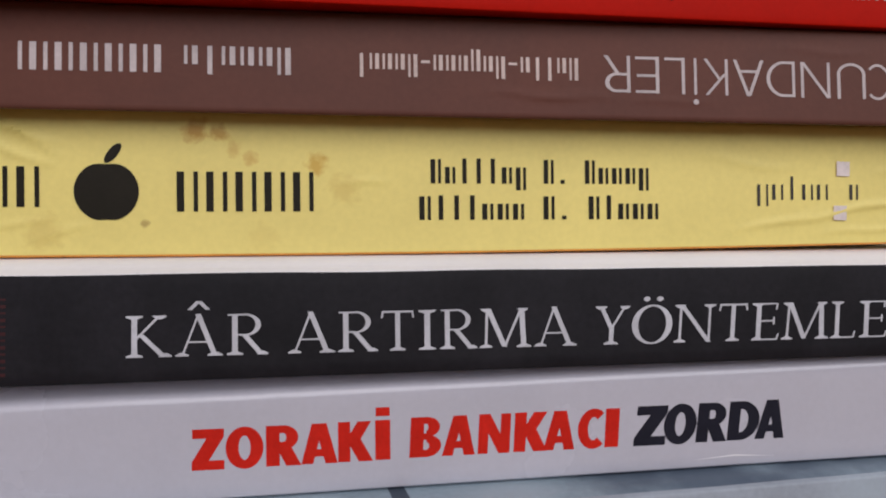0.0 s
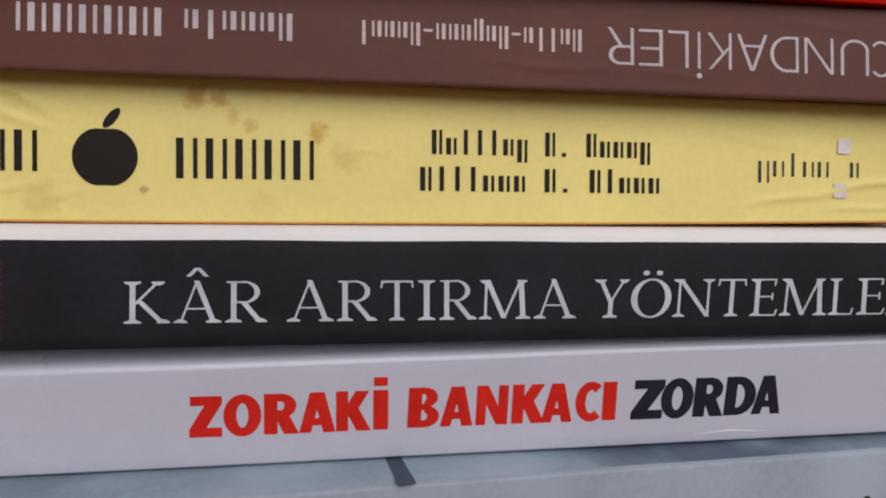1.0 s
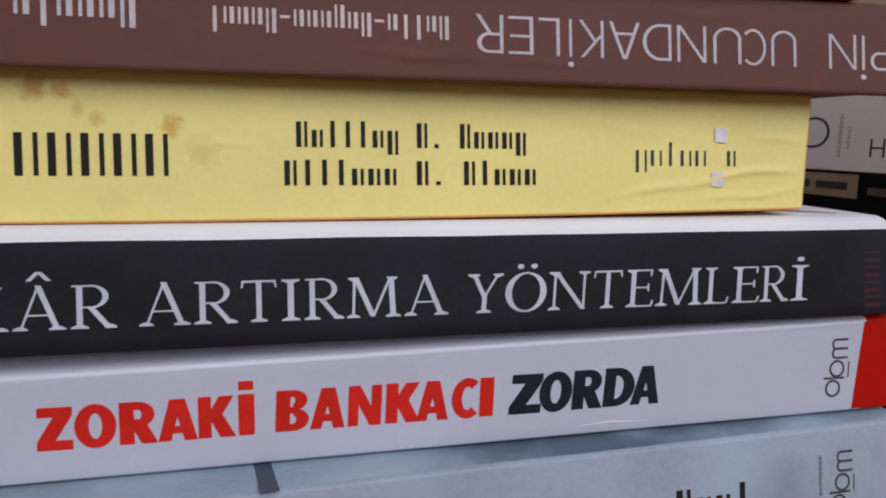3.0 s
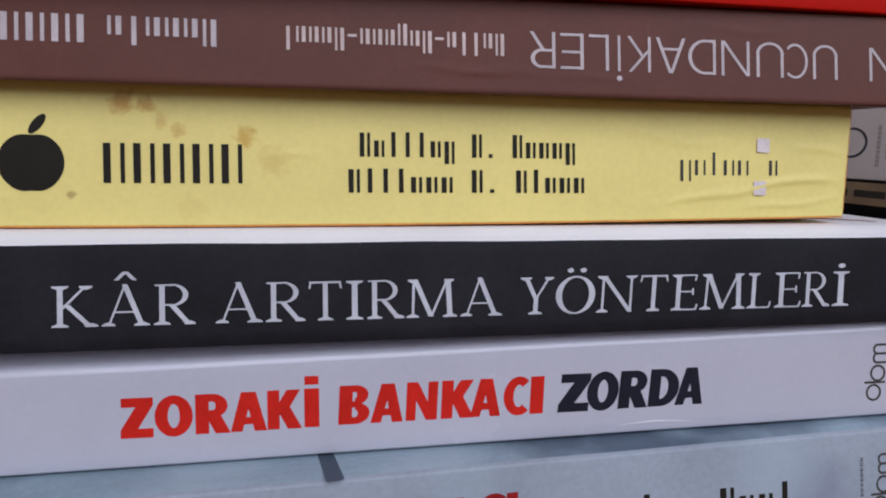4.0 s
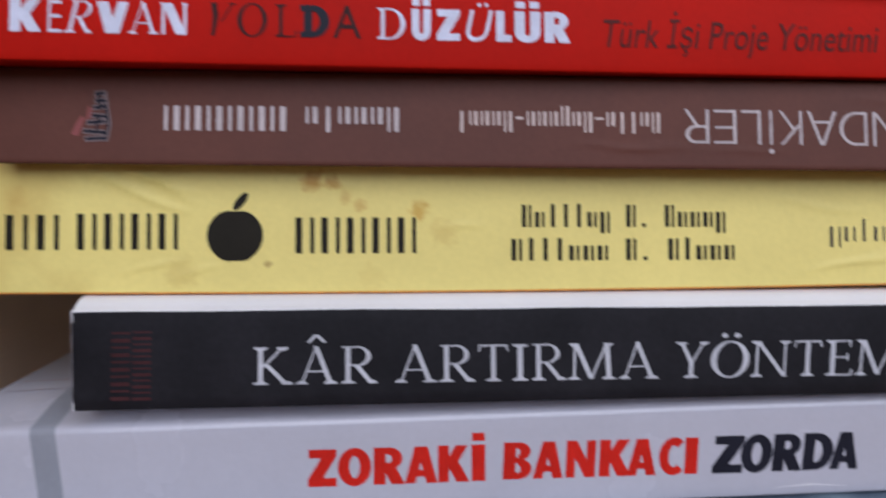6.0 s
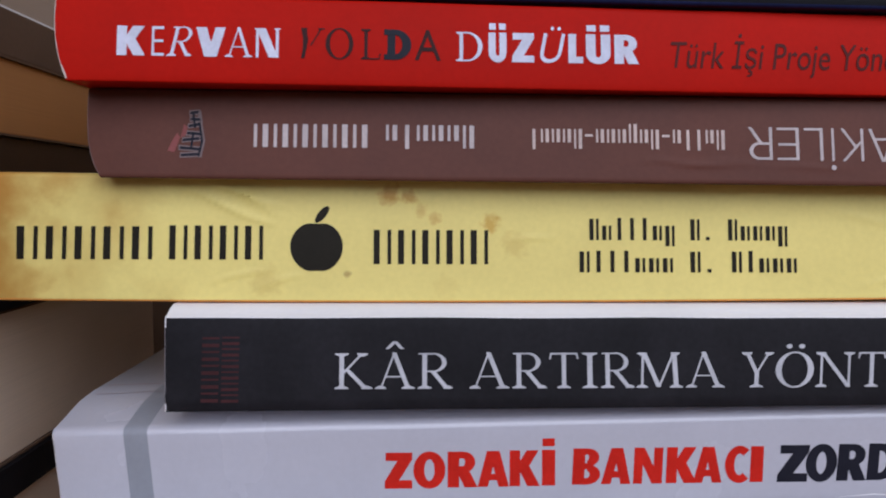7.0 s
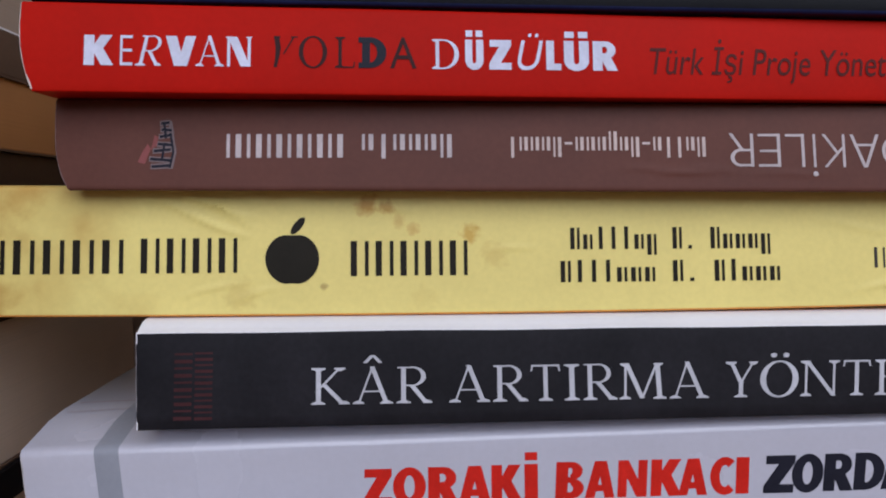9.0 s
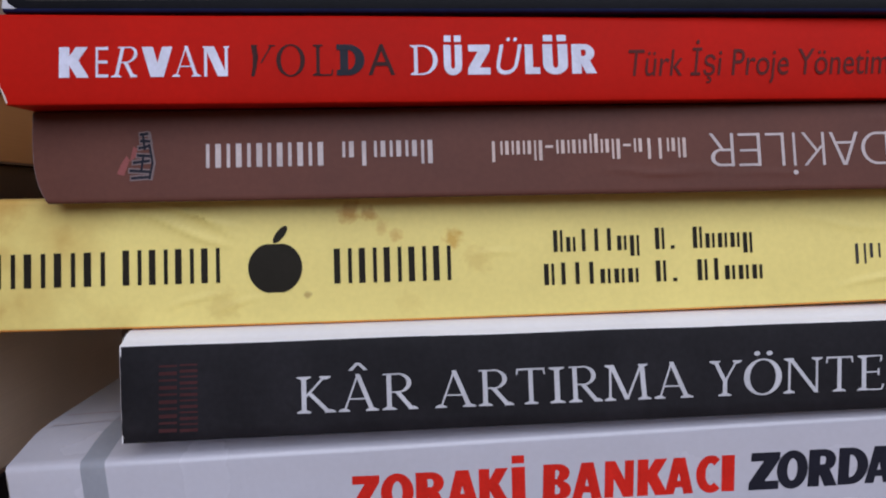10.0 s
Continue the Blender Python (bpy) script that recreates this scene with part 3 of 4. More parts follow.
def bars(pattern, x0, x1, z0, z1, weight=0.26, upright=False):
    """Plain bars for writing: X tall, x low, l rising, g hanging, a dot for a stop, a dash, a space. Capitals reach from z0 to z1."""
    shapes, n = [], len(pattern)
    for k, c in enumerate(pattern):
        if c == " ":
            continue
        a, b = ease(x0, x1, k / n), ease(x0, x1, (k + 1) / n)
        cell = b - a
        low, high = {"X": (0, 1), "x": (0, 0.68), "l": (0, 1.04), "g": (-0.28, 0.68), ".": (0, 0.16), "-": (0.26, 0.38)}[c]
        zs = ease(z0, z1, low), ease(z0, z1, high)
        spans = [(0.08, 0.08 + weight * 1.25), (0.80 - weight * 0.75, 0.80)] if c in "Xxg" else [(0.3, 0.3 + weight * 1.1)] if c in "l." else [(0.1, 0.8)]
        for u, v in spans:
            shapes.append(poly((a + u * cell, zs[0]), (a + v * cell, zs[0]), (a + v * cell, zs[1]), (a + u * cell, zs[1])))
    if upright:
        shapes = [([(y, x) for x, y in p], [f[::-1] for f in fs]) for p, fs in shapes]
    return shapes


# ---- the room: plain walls round the table, with a window behind the viewer ----
PLASTER = surface("painted_plaster", (0.46, 0.44, 0.42), 0.8, 0.05, 3, 60, 0.1)
# brown puts the gloom behind the books into the added back wall's colour
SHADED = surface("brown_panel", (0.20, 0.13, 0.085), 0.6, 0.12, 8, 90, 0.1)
WOOD = surface("table_wood", (0.22, 0.12, 0.06), 0.45, 0.15, 12, 200, 0.1)
FLOORING = surface("floor_boards", (0.30, 0.21, 0.13), 0.5, 0.12, 6, 90, 0.1)


def structure(name, boxes, material, label):
    verts, faces = [], []
    for b in boxes:
        box_data(verts, faces, *b)
    return tagged(new(name, mesh_of(name, verts, faces, [material])), label, name.split("_")[0], "", "structure")


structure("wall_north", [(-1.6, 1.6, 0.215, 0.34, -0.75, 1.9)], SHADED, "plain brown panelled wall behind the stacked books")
structure("wall_east", [(1.6, 1.7, -1.2, 0.34, -0.75, 1.9)], PLASTER, "plain pale plastered side wall of the room")
structure("wall_west", [(-1.7, -1.6, -1.2, 0.34, -0.75, 1.9)], PLASTER, "plain pale plastered side wall of the room")
structure("wall_south", [(-1.6, 1.6, -1.2, -1.1, -0.75, 0.3), (-1.6, 1.6, -1.2, -1.1, 1.75, 1.9), (-1.6, -0.85, -1.2, -1.1, 0.3, 1.75), (1.45, 1.6, -1.2, -1.1, 0.3, 1.75)],
          PLASTER, "plain pale plastered wall with the window opening")
structure("floor", [(-1.7, 1.7, -1.2, 0.34, -0.85, -0.75)], FLOORING, "plain brown wooden floor under the table")
structure("ceiling", [(-1.7, 1.7, -1.2, 0.34, 1.9, 2.0)], PLASTER, "plain pale plastered ceiling of the room")

table = new("table")
tagged(table, "brown wooden table under the stacks of books", "table")
slab("tabletop", -0.9, 0.9, -0.5, 0.212, -0.03, 0.0, WOOD, table, 0.002)
for lx in (-0.85, 0.85):
    for ly in (-0.45, 0.18):
        slab("leg", lx - 0.03, lx + 0.03, ly - 0.03, ly + 0.03, -0.75, -0.03, WOOD, table, 0.003)


# ---- the main stack, from the table up ----
def spine_rows(j, count):
    return 4 <= j <= count - 8


# Pale blue book, its cover picture showing in front of the one above.
blue = Book("paperback", "pale blue paperback with a misty cover picture, under the stack", (-88, -88), (124, 124.5), -7.95, (0.0, 0.0), (30.15, 32.40), (0.8, 0.8), (29.6, 31.85),
            roll_top=3.0, roll_bottom=3, radius=0.6, swing=0.037)
blue.cover([ICE, ICE_SPINE, CORE], lambda s, j, n: 1 if spine_rows(j, n) else 0)
blue.pages(PAGES)


def on_cover(book, name, quads, z, material, label):
    verts, faces = [], []
    for q in quads:
        k = len(verts)
        verts += [book.local(x, y, ease(*book.zt, book.share(x)) + z) for x, y in q]
        faces.append(tuple(range(k, k + len(q))))
    return part(name, mesh_of(name, verts, faces, [material]), book.sheet, label)


def streak(a, b, wa, wb, steps=10, bend=0.0, seed=0.0):
    """A tapering, slightly wavering stripe from a to b on a cover."""
    left, right = [], []
    for k in range(steps + 1):
        t = k / steps
        x, y = ease(a[0], b[0], t), ease(a[1], b[1], t) + bend * math.sin(math.pi * t)
        w = ease(wa, wb, t) * (1 + 0.25 * noise.noise(Vector((t * 4, seed, 1))))
        d = Vector((b[0] - a[0], b[1] - a[1])).normalized()
        left.append((x - d.y * w / 2, y + d.x * w / 2))
        right.append((x + d.y * w / 2, y - d.x * w / 2))
    return right + left[::-1]


on_cover(blue, "printed_picture", [streak((4.2, 14.0), (7.4, -4.0), 2.6, 2.8, 10, 0.3, 2)], 0.05, INK_SLATE, "dark slate stripe in the cover picture")
for word, a, b in (("ZORAKİ", -37.0, -3.0), ("BANKACI", 0.5, 37.5)):
    print_roman(blue, "letter", roman_word(word, a, b, 19.6, 26.0, 0.05, 0.07, heavy, 0.3), INK_BRICK, "dark red bold capital letter")
blue.print_on("bar", bars("Xxlxx Xxxl", 52, 91.5, 18.4, 23.6), INK_BLACK, label="black bars of small lettering")
blue.print_on("bar", bars("xxxxxxxx", 19.5, 27.0, 105.6, 106.6, upright=True), INK_SOFT)

# White book with red and black bold capitals.
white = Book("paperback", "glossy white paperback with red and black capitals and a grey stripe", (-85.6, -87.8), (124.2, 124.8), 4.6, (30.30, 32.55), (50.2, 51.8), (30.5, 33.05), (47.4, 51.2),
             roll_top=16.0, roll_bottom=2.5, radius=1.5)
white.LEANING, white.low_radius = 0.085, 0.5
W = 211.0
STRIPE = ((-75.2 + 87.8) / W, (-70.9 + 87.8) / W)
RED_END = (118.3 + 86.7) / W
white.cover([GLOSS_WHITE, GREY, RED, CORE], lambda s, j, n: 1 if STRIPE[0] < s < STRIPE[1] and j > 3 else 2 if s > RED_END and j > 3 else 0, (*STRIPE, RED_END))
white.pages(PAGES)
white.print_on("red_edge", [poly((116.0, 33.4), (118.9, 33.4), (119.0, 50.2), (118.2, 50.2))], RED, label="red end of the cover, cut at a slant")
print_roman(white, "letter", set_letters([("Z", -27.1, -22.0), ("O", -21.8, -15.8), ("R", -15.4, -9.8), ("A", -9.8, -3.9), ("K", -3.8, 1.9), ("İ", 2.3, 4.8)], 36.35, 43.0, heavy, 0.0, 0.010), INK_RED, "red bold capital letter")
print_roman(white, "letter", set_letters([("B", 8.1, 13.4), ("A", 13.6, 19.2), ("N", 19.7, 25.2), ("K", 25.9, 31.8), ("A", 31.1, 36.6), ("C", 37.1, 41.7), ("I", 42.0, 44.5)], 36.75, 43.5, heavy, 0.05, 0.006), INK_RED, "red bold capital letter")
print_roman(white, "letter", set_letters([("Z", 47.4, 53.2), ("O", 52.7, 58.8), ("R", 58.9, 64.7), ("D", 64.8, 70.7), ("A", 70.1, 75.7)], 36.9, 43.85, heavy, 0.10, 0.010), INK_NIGHT, "black bold capital letter")
def rounded_emblem(dx, dz):
    """Two rings and a double arch, one over the other."""
    return [loop(111.7 + dx, 37.6 + dz, 1.7, 1.7, 0.45, 0.45), loop(112.5 + dx, 41.4 + dz, 1.7, 1.7, 0.45, 0.45), level(109.6 + dx, 114.2 + dx, 39.6 + dz, 0.45),
            *[level(112.0 + dx, 114.8 + dx, z + dz, 0.45) for z in (43.5, 45.25, 47.0)],
            *[loop(112.2 + dx, z + dz, 0.95, 1.1, 0.45, 0.45, 90, 270, 12) for z in (44.375, 46.125)], stroke(115.0 + dx, 39.6 + dz, 115.1 + dx, 42.6 + dz, 0.3)]


white.print_on("emblem", rounded_emblem(0.0, 0.0), INK_SOFT, label="dark rounded emblem")
white.print_on("crease", [poly((58, 33.9), (66, 34.3), (74, 34.0), (66, 34.55))], WHITE, label="pale crease in the card")

# hinge creases as flat streaks; their shading and pink reflection are in the colour
HINGE = ink("pinkish_crease", (0.40, 0.33, 0.36))
on_cover(white, "crease", [streak((-86.0, 19.5), (-68.0, 21.5), 0.35, 0.2, 12, 0.3, 3), streak((-86.5, 26.0), (-67.0, 26.8), 0.8, 0.5, 12, 0.4, 4)], 0.04, HINGE, "pinkish hinge crease on the white cover")

blue.print_on("emblem", rounded_emblem(-1.7, -19.9), INK_SOFT, label="dark rounded emblem")

# Black spine with white boards.
black = Book("paperback", "white paperback with a black spine and pale serif capitals", (-66.6, -67.2), (123.5, 123.2), 4.1, (51.1, 51.85), (70.1, 70.1), (51.2, 52.0), (68.4, 68.3),
             roll_top=4.6, roll_bottom=2.2, radius=0.45)
black.cover([WHITE, BLACK, WHITE], lambda s, j, n: 1 if 3 <= j <= n - 10 else 0)
black.pages(PAGES)
print_roman(black, "letter", set_letters([("K", -36.2, -29.3), ("Â", -28.8, -21.6), ("R", -21.0, -14.6), ("A", -11.5, -4.1), ("R", -3.6, 2.8), ("T", 3.3, 8.8), ("I", 9.5, 12.3), ("R", 13.0, 19.2), ("M", 19.6, 28.3), ("A", 28.9, 36.2)], 55.35, 61.75, roman), INK_SILVER, "pale serif capital letter")
print_roman(black, "letter", set_letters([("Y", 39.4, 45.5), ("Ö", 46.0, 53.3), ("N", 53.6, 61.1), ("T", 61.7, 67.1), ("E", 67.9, 73.1), ("M", 73.5, 82.5), ("L", 82.9, 87.8), ("E", 88.5, 94.0), ("R", 94.2, 100.0), ("İ", 100.5, 104.0)], 55.35, 61.75, roman, 0.09), INK_SILVER, "pale serif capital letter")
for a, b, pat in ((-60.3, -57.2, "XXXXX"), (-56.7, -53.6, "XXXXXX")):
    black.print_on("bar", [([(a + b - x, z) for x, z in p], f) for p, f in bars(pat, 52.9, 65.2, a, b, 0.2, upright=True)], INK_WINE, label="dull dark red bars of lettering")
black.print_on("emblem", bars("XXXX", 53.5, 64.5, 116.2, 119.6, 0.2, upright=True), INK_WINE, label="dull dark red emblem")
on_cover(black, "printed_picture", [streak((104.5, 24.0), (117.5, 15.5), 3.6, 1.0, 8, 1.2, 7)], 0.06, ink("brick_red_print", (0.30, 0.07, 0.06)), "brick red streak on the white cover")


# Yellow book, creased and stained.
def creases(folds, x, z):
    h = 0.0
    for x0, z0, slope, reach, high, wide in folds:
        along = x - x0
        if 0 <= along <= reach:
            off = z - (z0 + slope * along + 0.35 * math.sin(along * 0.35))
            h += 2.3 * high * math.exp(-((off / wide) ** 2)) * math.sin(math.pi * along / reach)
    return h


CREASES = [(70, 74.2, 0.16, 37, 0.17, 0.6), (84, 73.0, 0.10, 23, 0.14, 0.5), (92, 78.2, 0.05, 15, 0.13, 0.6), (95, 84.5, -0.02, 12, 0.10, 0.7), (66, 73.0, 0.25, 22, 0.10, 0.5),
           (-68, 93.0, -0.42, 21, 0.22, 0.5), (-63, 93.5, -0.30, 17, 0.19, 0.45), (-58, 92.5, -0.55, 12, 0.19, 0.4), (-62, 73.4, 0.28, 13, 0.17, 0.4), (-52, 72.6, 0.35, 9, 0.16, 0.4),
           (-101, 88.0, -0.8, 8, 0.10, 0.6), (58, 88.0, -0.15, 24, 0.06, 0.7), (-4, 82.0, 0.06, 10, 0.08, 0.5), (-30, 90.5, -0.05, 14, 0.07, 0.4)]
yellow = Book("paperback", "yellow paperback with a creased, brown-stained spine and black lettering", (-104.3, -105.6), (106.2, 108.3), 11.4, (70.15, 70.15), (94.9, 93.3), (70.2, 70.2), (94.7, 93.1),
              roll_top=4.0, roll_bottom=2.5, radius=0.9, ripple=functools.partial(creases, CREASES))
yellow.rows, yellow.ink_height, yellow.bow = 46, 0.12, 0.00007
yellow.LEANING, yellow.low_radius = 0.125, 0.45
ORANGE = surface("orange_worn_card", (0.80, 0.34, 0.07), 0.5, 0.12, 90)
yellow.cover([YELLOW, ORANGE, ORANGE], lambda s, j, n: 1 if 3 <= j <= 6 else 0, step=1.1)
yellow.pages(PAGES)
yellow.print_on("bar", bars("XXXXX", -96.9, -70.3, 78.4, 84.6, 0.2), INK_BLACK, label="black bars of large lettering")
yellow.print_on("bar", bars("XXXX", -68.6, -49.6, 78.4, 84.8, 0.2), INK_BLACK, label="black bars of large lettering")
yellow.print_on("bar", bars("XXXXX", -29.9, -6.6, 77.6, 84.1, 0.2), INK_BLACK, label="black bars of large lettering")
yellow.print_on("bar", bars("Xxlllxg X. Xxxxg", 12.0, 51.8, 82.3, 86.4), INK_BLACK, label="black bars of small lettering")
yellow.print_on("bar", bars("Xlllxxx X. Xlxxx", 10.0, 53.6, 76.1, 80.1), INK_BLACK, label="black bars of small lettering")
yellow.print_on("bar", bars("gxlxx", 71.8, 86.6, 79.5, 83.6, 0.16), INK_SOFT, label="thin dark bars of small lettering")
yellow.print_on("bar", bars("x", 90.2, 92.6, 79.5, 83.6, 0.2), INK_SOFT, label="thin dark bars of small lettering")
for cx, cz in ((89.0, 85.2), (88.3, 77.1)):
    yellow.print_on("lilac_square", [poly((cx - 1.3, cz - 1.3), (cx + 1.3, cz - 1.4), (cx + 1.35, cz + 1.3), (cx - 1.25, cz + 1.35))], INK_LILAC, proud=0.27)
fruit = []
for k in range(48):
    a = 2 * math.pi * k / 48
    r = 4.9 * (1 - 0.10 * math.exp(-((a - math.pi / 2) / 0.35) ** 2) - 0.07 * math.exp(-((a - 1.5 * math.pi) / 0.25) ** 2))
    fruit.append((-40.4 + r * math.cos(a) * 1.02, 80.9 + r * math.sin(a) * (0.98 if math.sin(a) > 0 else 1.0)))
leaf = [(-39.4 + 1.9 * math.cos(a) * 0.65 + 0.95 * math.sin(a) * 0.6, 87.0 + 1.75 * math.sin(a) * 0.85 + 0.6 * math.cos(a)) for a in (2 * math.pi * k / 16 for k in range(16))]
fan = lambda pts: ([(sum(x for x, _ in pts) / len(pts), sum(z for _, z in pts) / len(pts)), *pts], [(0, k + 1, (k + 1) % len(pts) + 1) for k in range(len(pts))])  # noqa: E731
yellow.print_on("emblem", [fan(fruit), fan(leaf)], INK_BLACK, label="black rounded emblem with a small leaf")

# Brown book, lying the other way up.
FOLDS = [(20, 97.4, -0.05, 16, 0.08, 0.4), (27, 96.3, 0.04, 13, 0.09, 0.35), (33, 97.6, -0.10, 11, 0.06, 0.4), (44, 96.0, 0.05, 18, 0.05, 0.5), (70, 106.0, -0.03, 22, 0.05, 0.5)]
brown = Book("paperback", "dull brown paperback with pale upside-down lettering", (-79.3, -82.0), (121.0, 121.0), 8.85, (94.95, 93.35), (110.45, 109.45), (93.75, 92.65), (110.35, 109.35),
             roll_top=3.0, roll_bottom=2.0, radius=0.7, swing=-0.010, ripple=functools.partial(creases, FOLDS))
brown.rows, brown.ink_height, brown.curl = 30, 0.08, 4.0
brown.low_radius = 0.5

brown.cover([BROWN, CORE], lambda s, j, n: 0, step=1.3)
brown.pages(PAGES)
print_roman(brown, "letter", set_letters([("R", 41.1, 45.7), ("E", 46.6, 50.8), ("L", 51.8, 55.4), ("İ", 56.8, 57.8), ("K", 58.8, 63.2), ("A", 64.2, 69.8), ("D", 70.3, 75.6), ("N", 76.7, 82.2), ("U", 83.5, 89.0), ("C", 89.6, 93.8), ("U", 94.8, 99.9), ("N", 106.5, 112.2), ("İ", 113.1, 114.3), ("P", 115.2, 119.2), ("İ", 119.6, 120.9)], 97.75, 103.95, thin, 0.0, -0.008, True), INK_PEARL, "pale thin capital letter, upside down")
brown.print_on("bar", bars("XXXXXX", -52.2, -30.2, 99.5, 103.8, 0.22), INK_PEARL, turn=True, about=(-41.2, 101.65), label="pale bars of lettering, upside down")
brown.print_on("bar", bars("Xxxxlx", -27.6, -10.4, 99.5, 103.8, 0.24), INK_PEARL, turn=True, about=(-19.0, 101.65), label="pale bars of lettering, upside down")
brown.print_on("bar", bars("Xxllx-Xxgxxx-Xxxxl", -0.6, 36.8, 99.7, 103.4, 0.24), INK_CREAM, turn=True, about=(18.1, 101.5), label="pale bars of small lettering, upside down")
tower = [(97.9, -64.9, -61.3, 0.2), (99.3, -65.2, -61.0, -0.3), (100.7, -64.6, -61.2, 0.3), (102.0, -63.9, -61.0, -0.2), (103.3, -63.6, -61.2, 0.35), (104.6, -63.3, -61.1, -0.1), (105.7, -63.4, -61.5, 0.2)]
brown.print_on("emblem", [poly((a, z - 0.5), (b, z - 0.5 + tilt), (b, z + 0.5 + tilt), (a, z + 0.5)) for z, a, b, tilt in tower] + [stroke(-61.3, 97.5, -60.7, 100.6, 0.7), stroke(-60.7, 100.5, -61.3, 104.0, 0.7), stroke(-61.2, 103.9, -61.6, 106.2, 0.7)], INK_DUSK, label="small dark emblem with a pale outline")
brown.print_on("emblem", [poly((a + 0.2, z - 0.24), (b - 0.2, z - 0.24 + tilt), (b - 0.2, z + 0.24 + tilt), (a + 0.2, z + 0.24)) for z, a, b, tilt in tower] + [stroke(-61.5, 97.7, -60.9, 100.6, 0.4), stroke(-60.9, 100.5, -61.5, 104.0, 0.4), stroke(-62.9, 99.2, -62.5, 102.2, 0.4), stroke(-62.3, 103.0, -62.6, 105.6, 0.4)], INK_NIGHT, proud=0.12)
brown.print_on("emblem", [poly((-67.2, 98.7), (-65.9, 98.4), (-64.9, 101.2), (-65.5, 102.0), (-66.4, 100.6)), poly((-64.9, 101.0), (-63.9, 101.6), (-63.6, 103.2), (-64.3, 103.6))], INK_SEAL, proud=0.12)

# Red book.
red = Book("paperback", "red paperback with white and dark capitals of mixed styles", (-82.6, -84.8), (112.0, 112.0), 6.9, (110.5, 109.5), (126.45, 124.85), (110.5, 109.5), (126.3, 124.75),
           roll_top=3.0, roll_bottom=2.0, radius=0.8, swing=0.02)
red.curl, red.rows, red.low_radius, red.bulge, red.ink_height = 2.6, 16, 0.25, 0.6, 0.12
red.cover([RED, CORE], lambda s, j, n: 0, step=3.0)
red.pages(PAGES)


def contrast(ch):
    """Capitals of uneven weight: one broad stroke, the rest hairlines."""
    if ch == "N":
        return 0.80, [stroke(0.06, 0, 0.06, 1, 0.10), poly((0.02, 1), (0.34, 1), (0.78, 0), (0.46, 0)), stroke(0.74, 0, 0.74, 1, 0.10), level(-0.04, 0.16, 0.975, 0.05), level(0.64, 0.84, 0.975, 0.05)]
    if ch == "Y":
        return 0.70, [poly((0.0, 0.98), (0.16, 0.99), (0.22, 0.62), (0.17, 0.30), (0.10, 0.0), (0.0, 0.0), (0.05, 0.30), (0.06, 0.64)), stroke(0.30, 0.42, 0.62, 1, 0.05), level(0.0, 0.2, 0.975, 0.05), level(0.52, 0.72, 0.975, 0.04)]
    return 0.94, [stroke(0.26, 0, 0.26, 1, 0.26), level(0.02, 0.4, 0.09, 0.18), level(0.02, 0.4, 0.91, 0.18), loop(0.38, 0.5, 0.54, 0.5, 0.30, 0.18, -90, 90, 16)]


def mixed(book, spec, z0, z1, material, label):
    """One capital after another, each in its own weight and slant: character, left, right, boldness, slant."""
    for ch, a, b, bold, slant in spec:
        if bold in (None, heavy, contrast):
            print_roman(book, "letter", roman_word(ch, a, b, z0, z1, slant=slant, font=bold or roman), material, label)
        else:
            book.print_on("letter", fitted(letters(ch, bold, slant), a, b, z0, z1), material, label=label)


mixed(red, [("K", -73.9, -69.0, heavy, 0), ("E", -67.9, -65.8, -0.012, 0), ("R", -65.5, -61.3, None, 0.2), ("V", -60.3, -55.1, heavy, 0), ("A", -55.1, -50.5, None, 0), ("N", -49.9, -45.8, contrast, 0)],
      114.95, 120.2, INK_WHITE, "white capital letter")
mixed(red, [("Y", -41.9, -37.9, contrast, 0), ("O", -37.7, -32.4, None, 0), ("L", -31.4, -27.8, None, 0), ("A", -21.7, -17.0, 0.0, 0)], 114.9, 120.4, INK_MAROON, "dark red capital letter")
mixed(red, [("D", -27.3, -22.2, contrast, 0)], 114.9, 120.4, INK_NIGHT, "black capital letter")
mixed(red, [("D", -14.4, -9.1, None, 0), ("Ü", -8.4, -5.1, heavy, 0), ("Z", -4.1, -0.1, heavy, 0), ("Ü", 1.0, 5.7, 0.0, 0.25), ("L", 6.2, 8.9, heavy, 0), ("Ü", 9.4, 14.0, heavy, 0), ("R", 14.7, 19.2, heavy, 0)],
      114.85, 120.2, INK_WHITE, "white capital letter")
INK_RUST = ink("dark_rust_ink", (0.090, 0.0105, 0.0085))
red.print_on("letter", fitted(letters("Türk İşi Proje Yönetimi", 0.0, 0.2), 25.2, 76.4, 114.3, 119.1), INK_RUST, label="dark red slanting small lettering")
red.print_on("bar", bars("Xxlxxx XXXXX", 84.5, 110.0, 114.3, 119.0, 0.22), INK_CREAM, label="pale bars of small lettering")

# Dark book on top.
dark = Book("paperback", "black glossy paperback with a navy lower edge, topmost", (-84.0, -84.0), (112.0, 112.0), 8.4, (126.5, 124.9), (147.0, 145.2), (126.7, 125.05), (146.8, 145.0),
            roll_top=3.0, roll_bottom=2.0, radius=0.7)
dark.cover([NIGHT, NAVY, CORE], lambda s, j, n: 1 if j <= 6 else 0)
dark.pages(PAGES)
# the glossy fold's highlight, drawn as a thin grey line
dark.print_on("crease", [level(-80.0, -46.0, 128.66, 0.09)], INK_SOFT, label="pale rubbed line along the fold")
dark.print_on("bar", bars("XX", -71.0, -66.0, 131.4, 136.0, 0.2), INK_CREAM, label="pale bars of lettering")
dark.print_on("bar", bars("XXXXXXX", 32.0, 66.0, 131.2, 136.0, 0.08), INK_CREAM, label="pale bars of lettering")


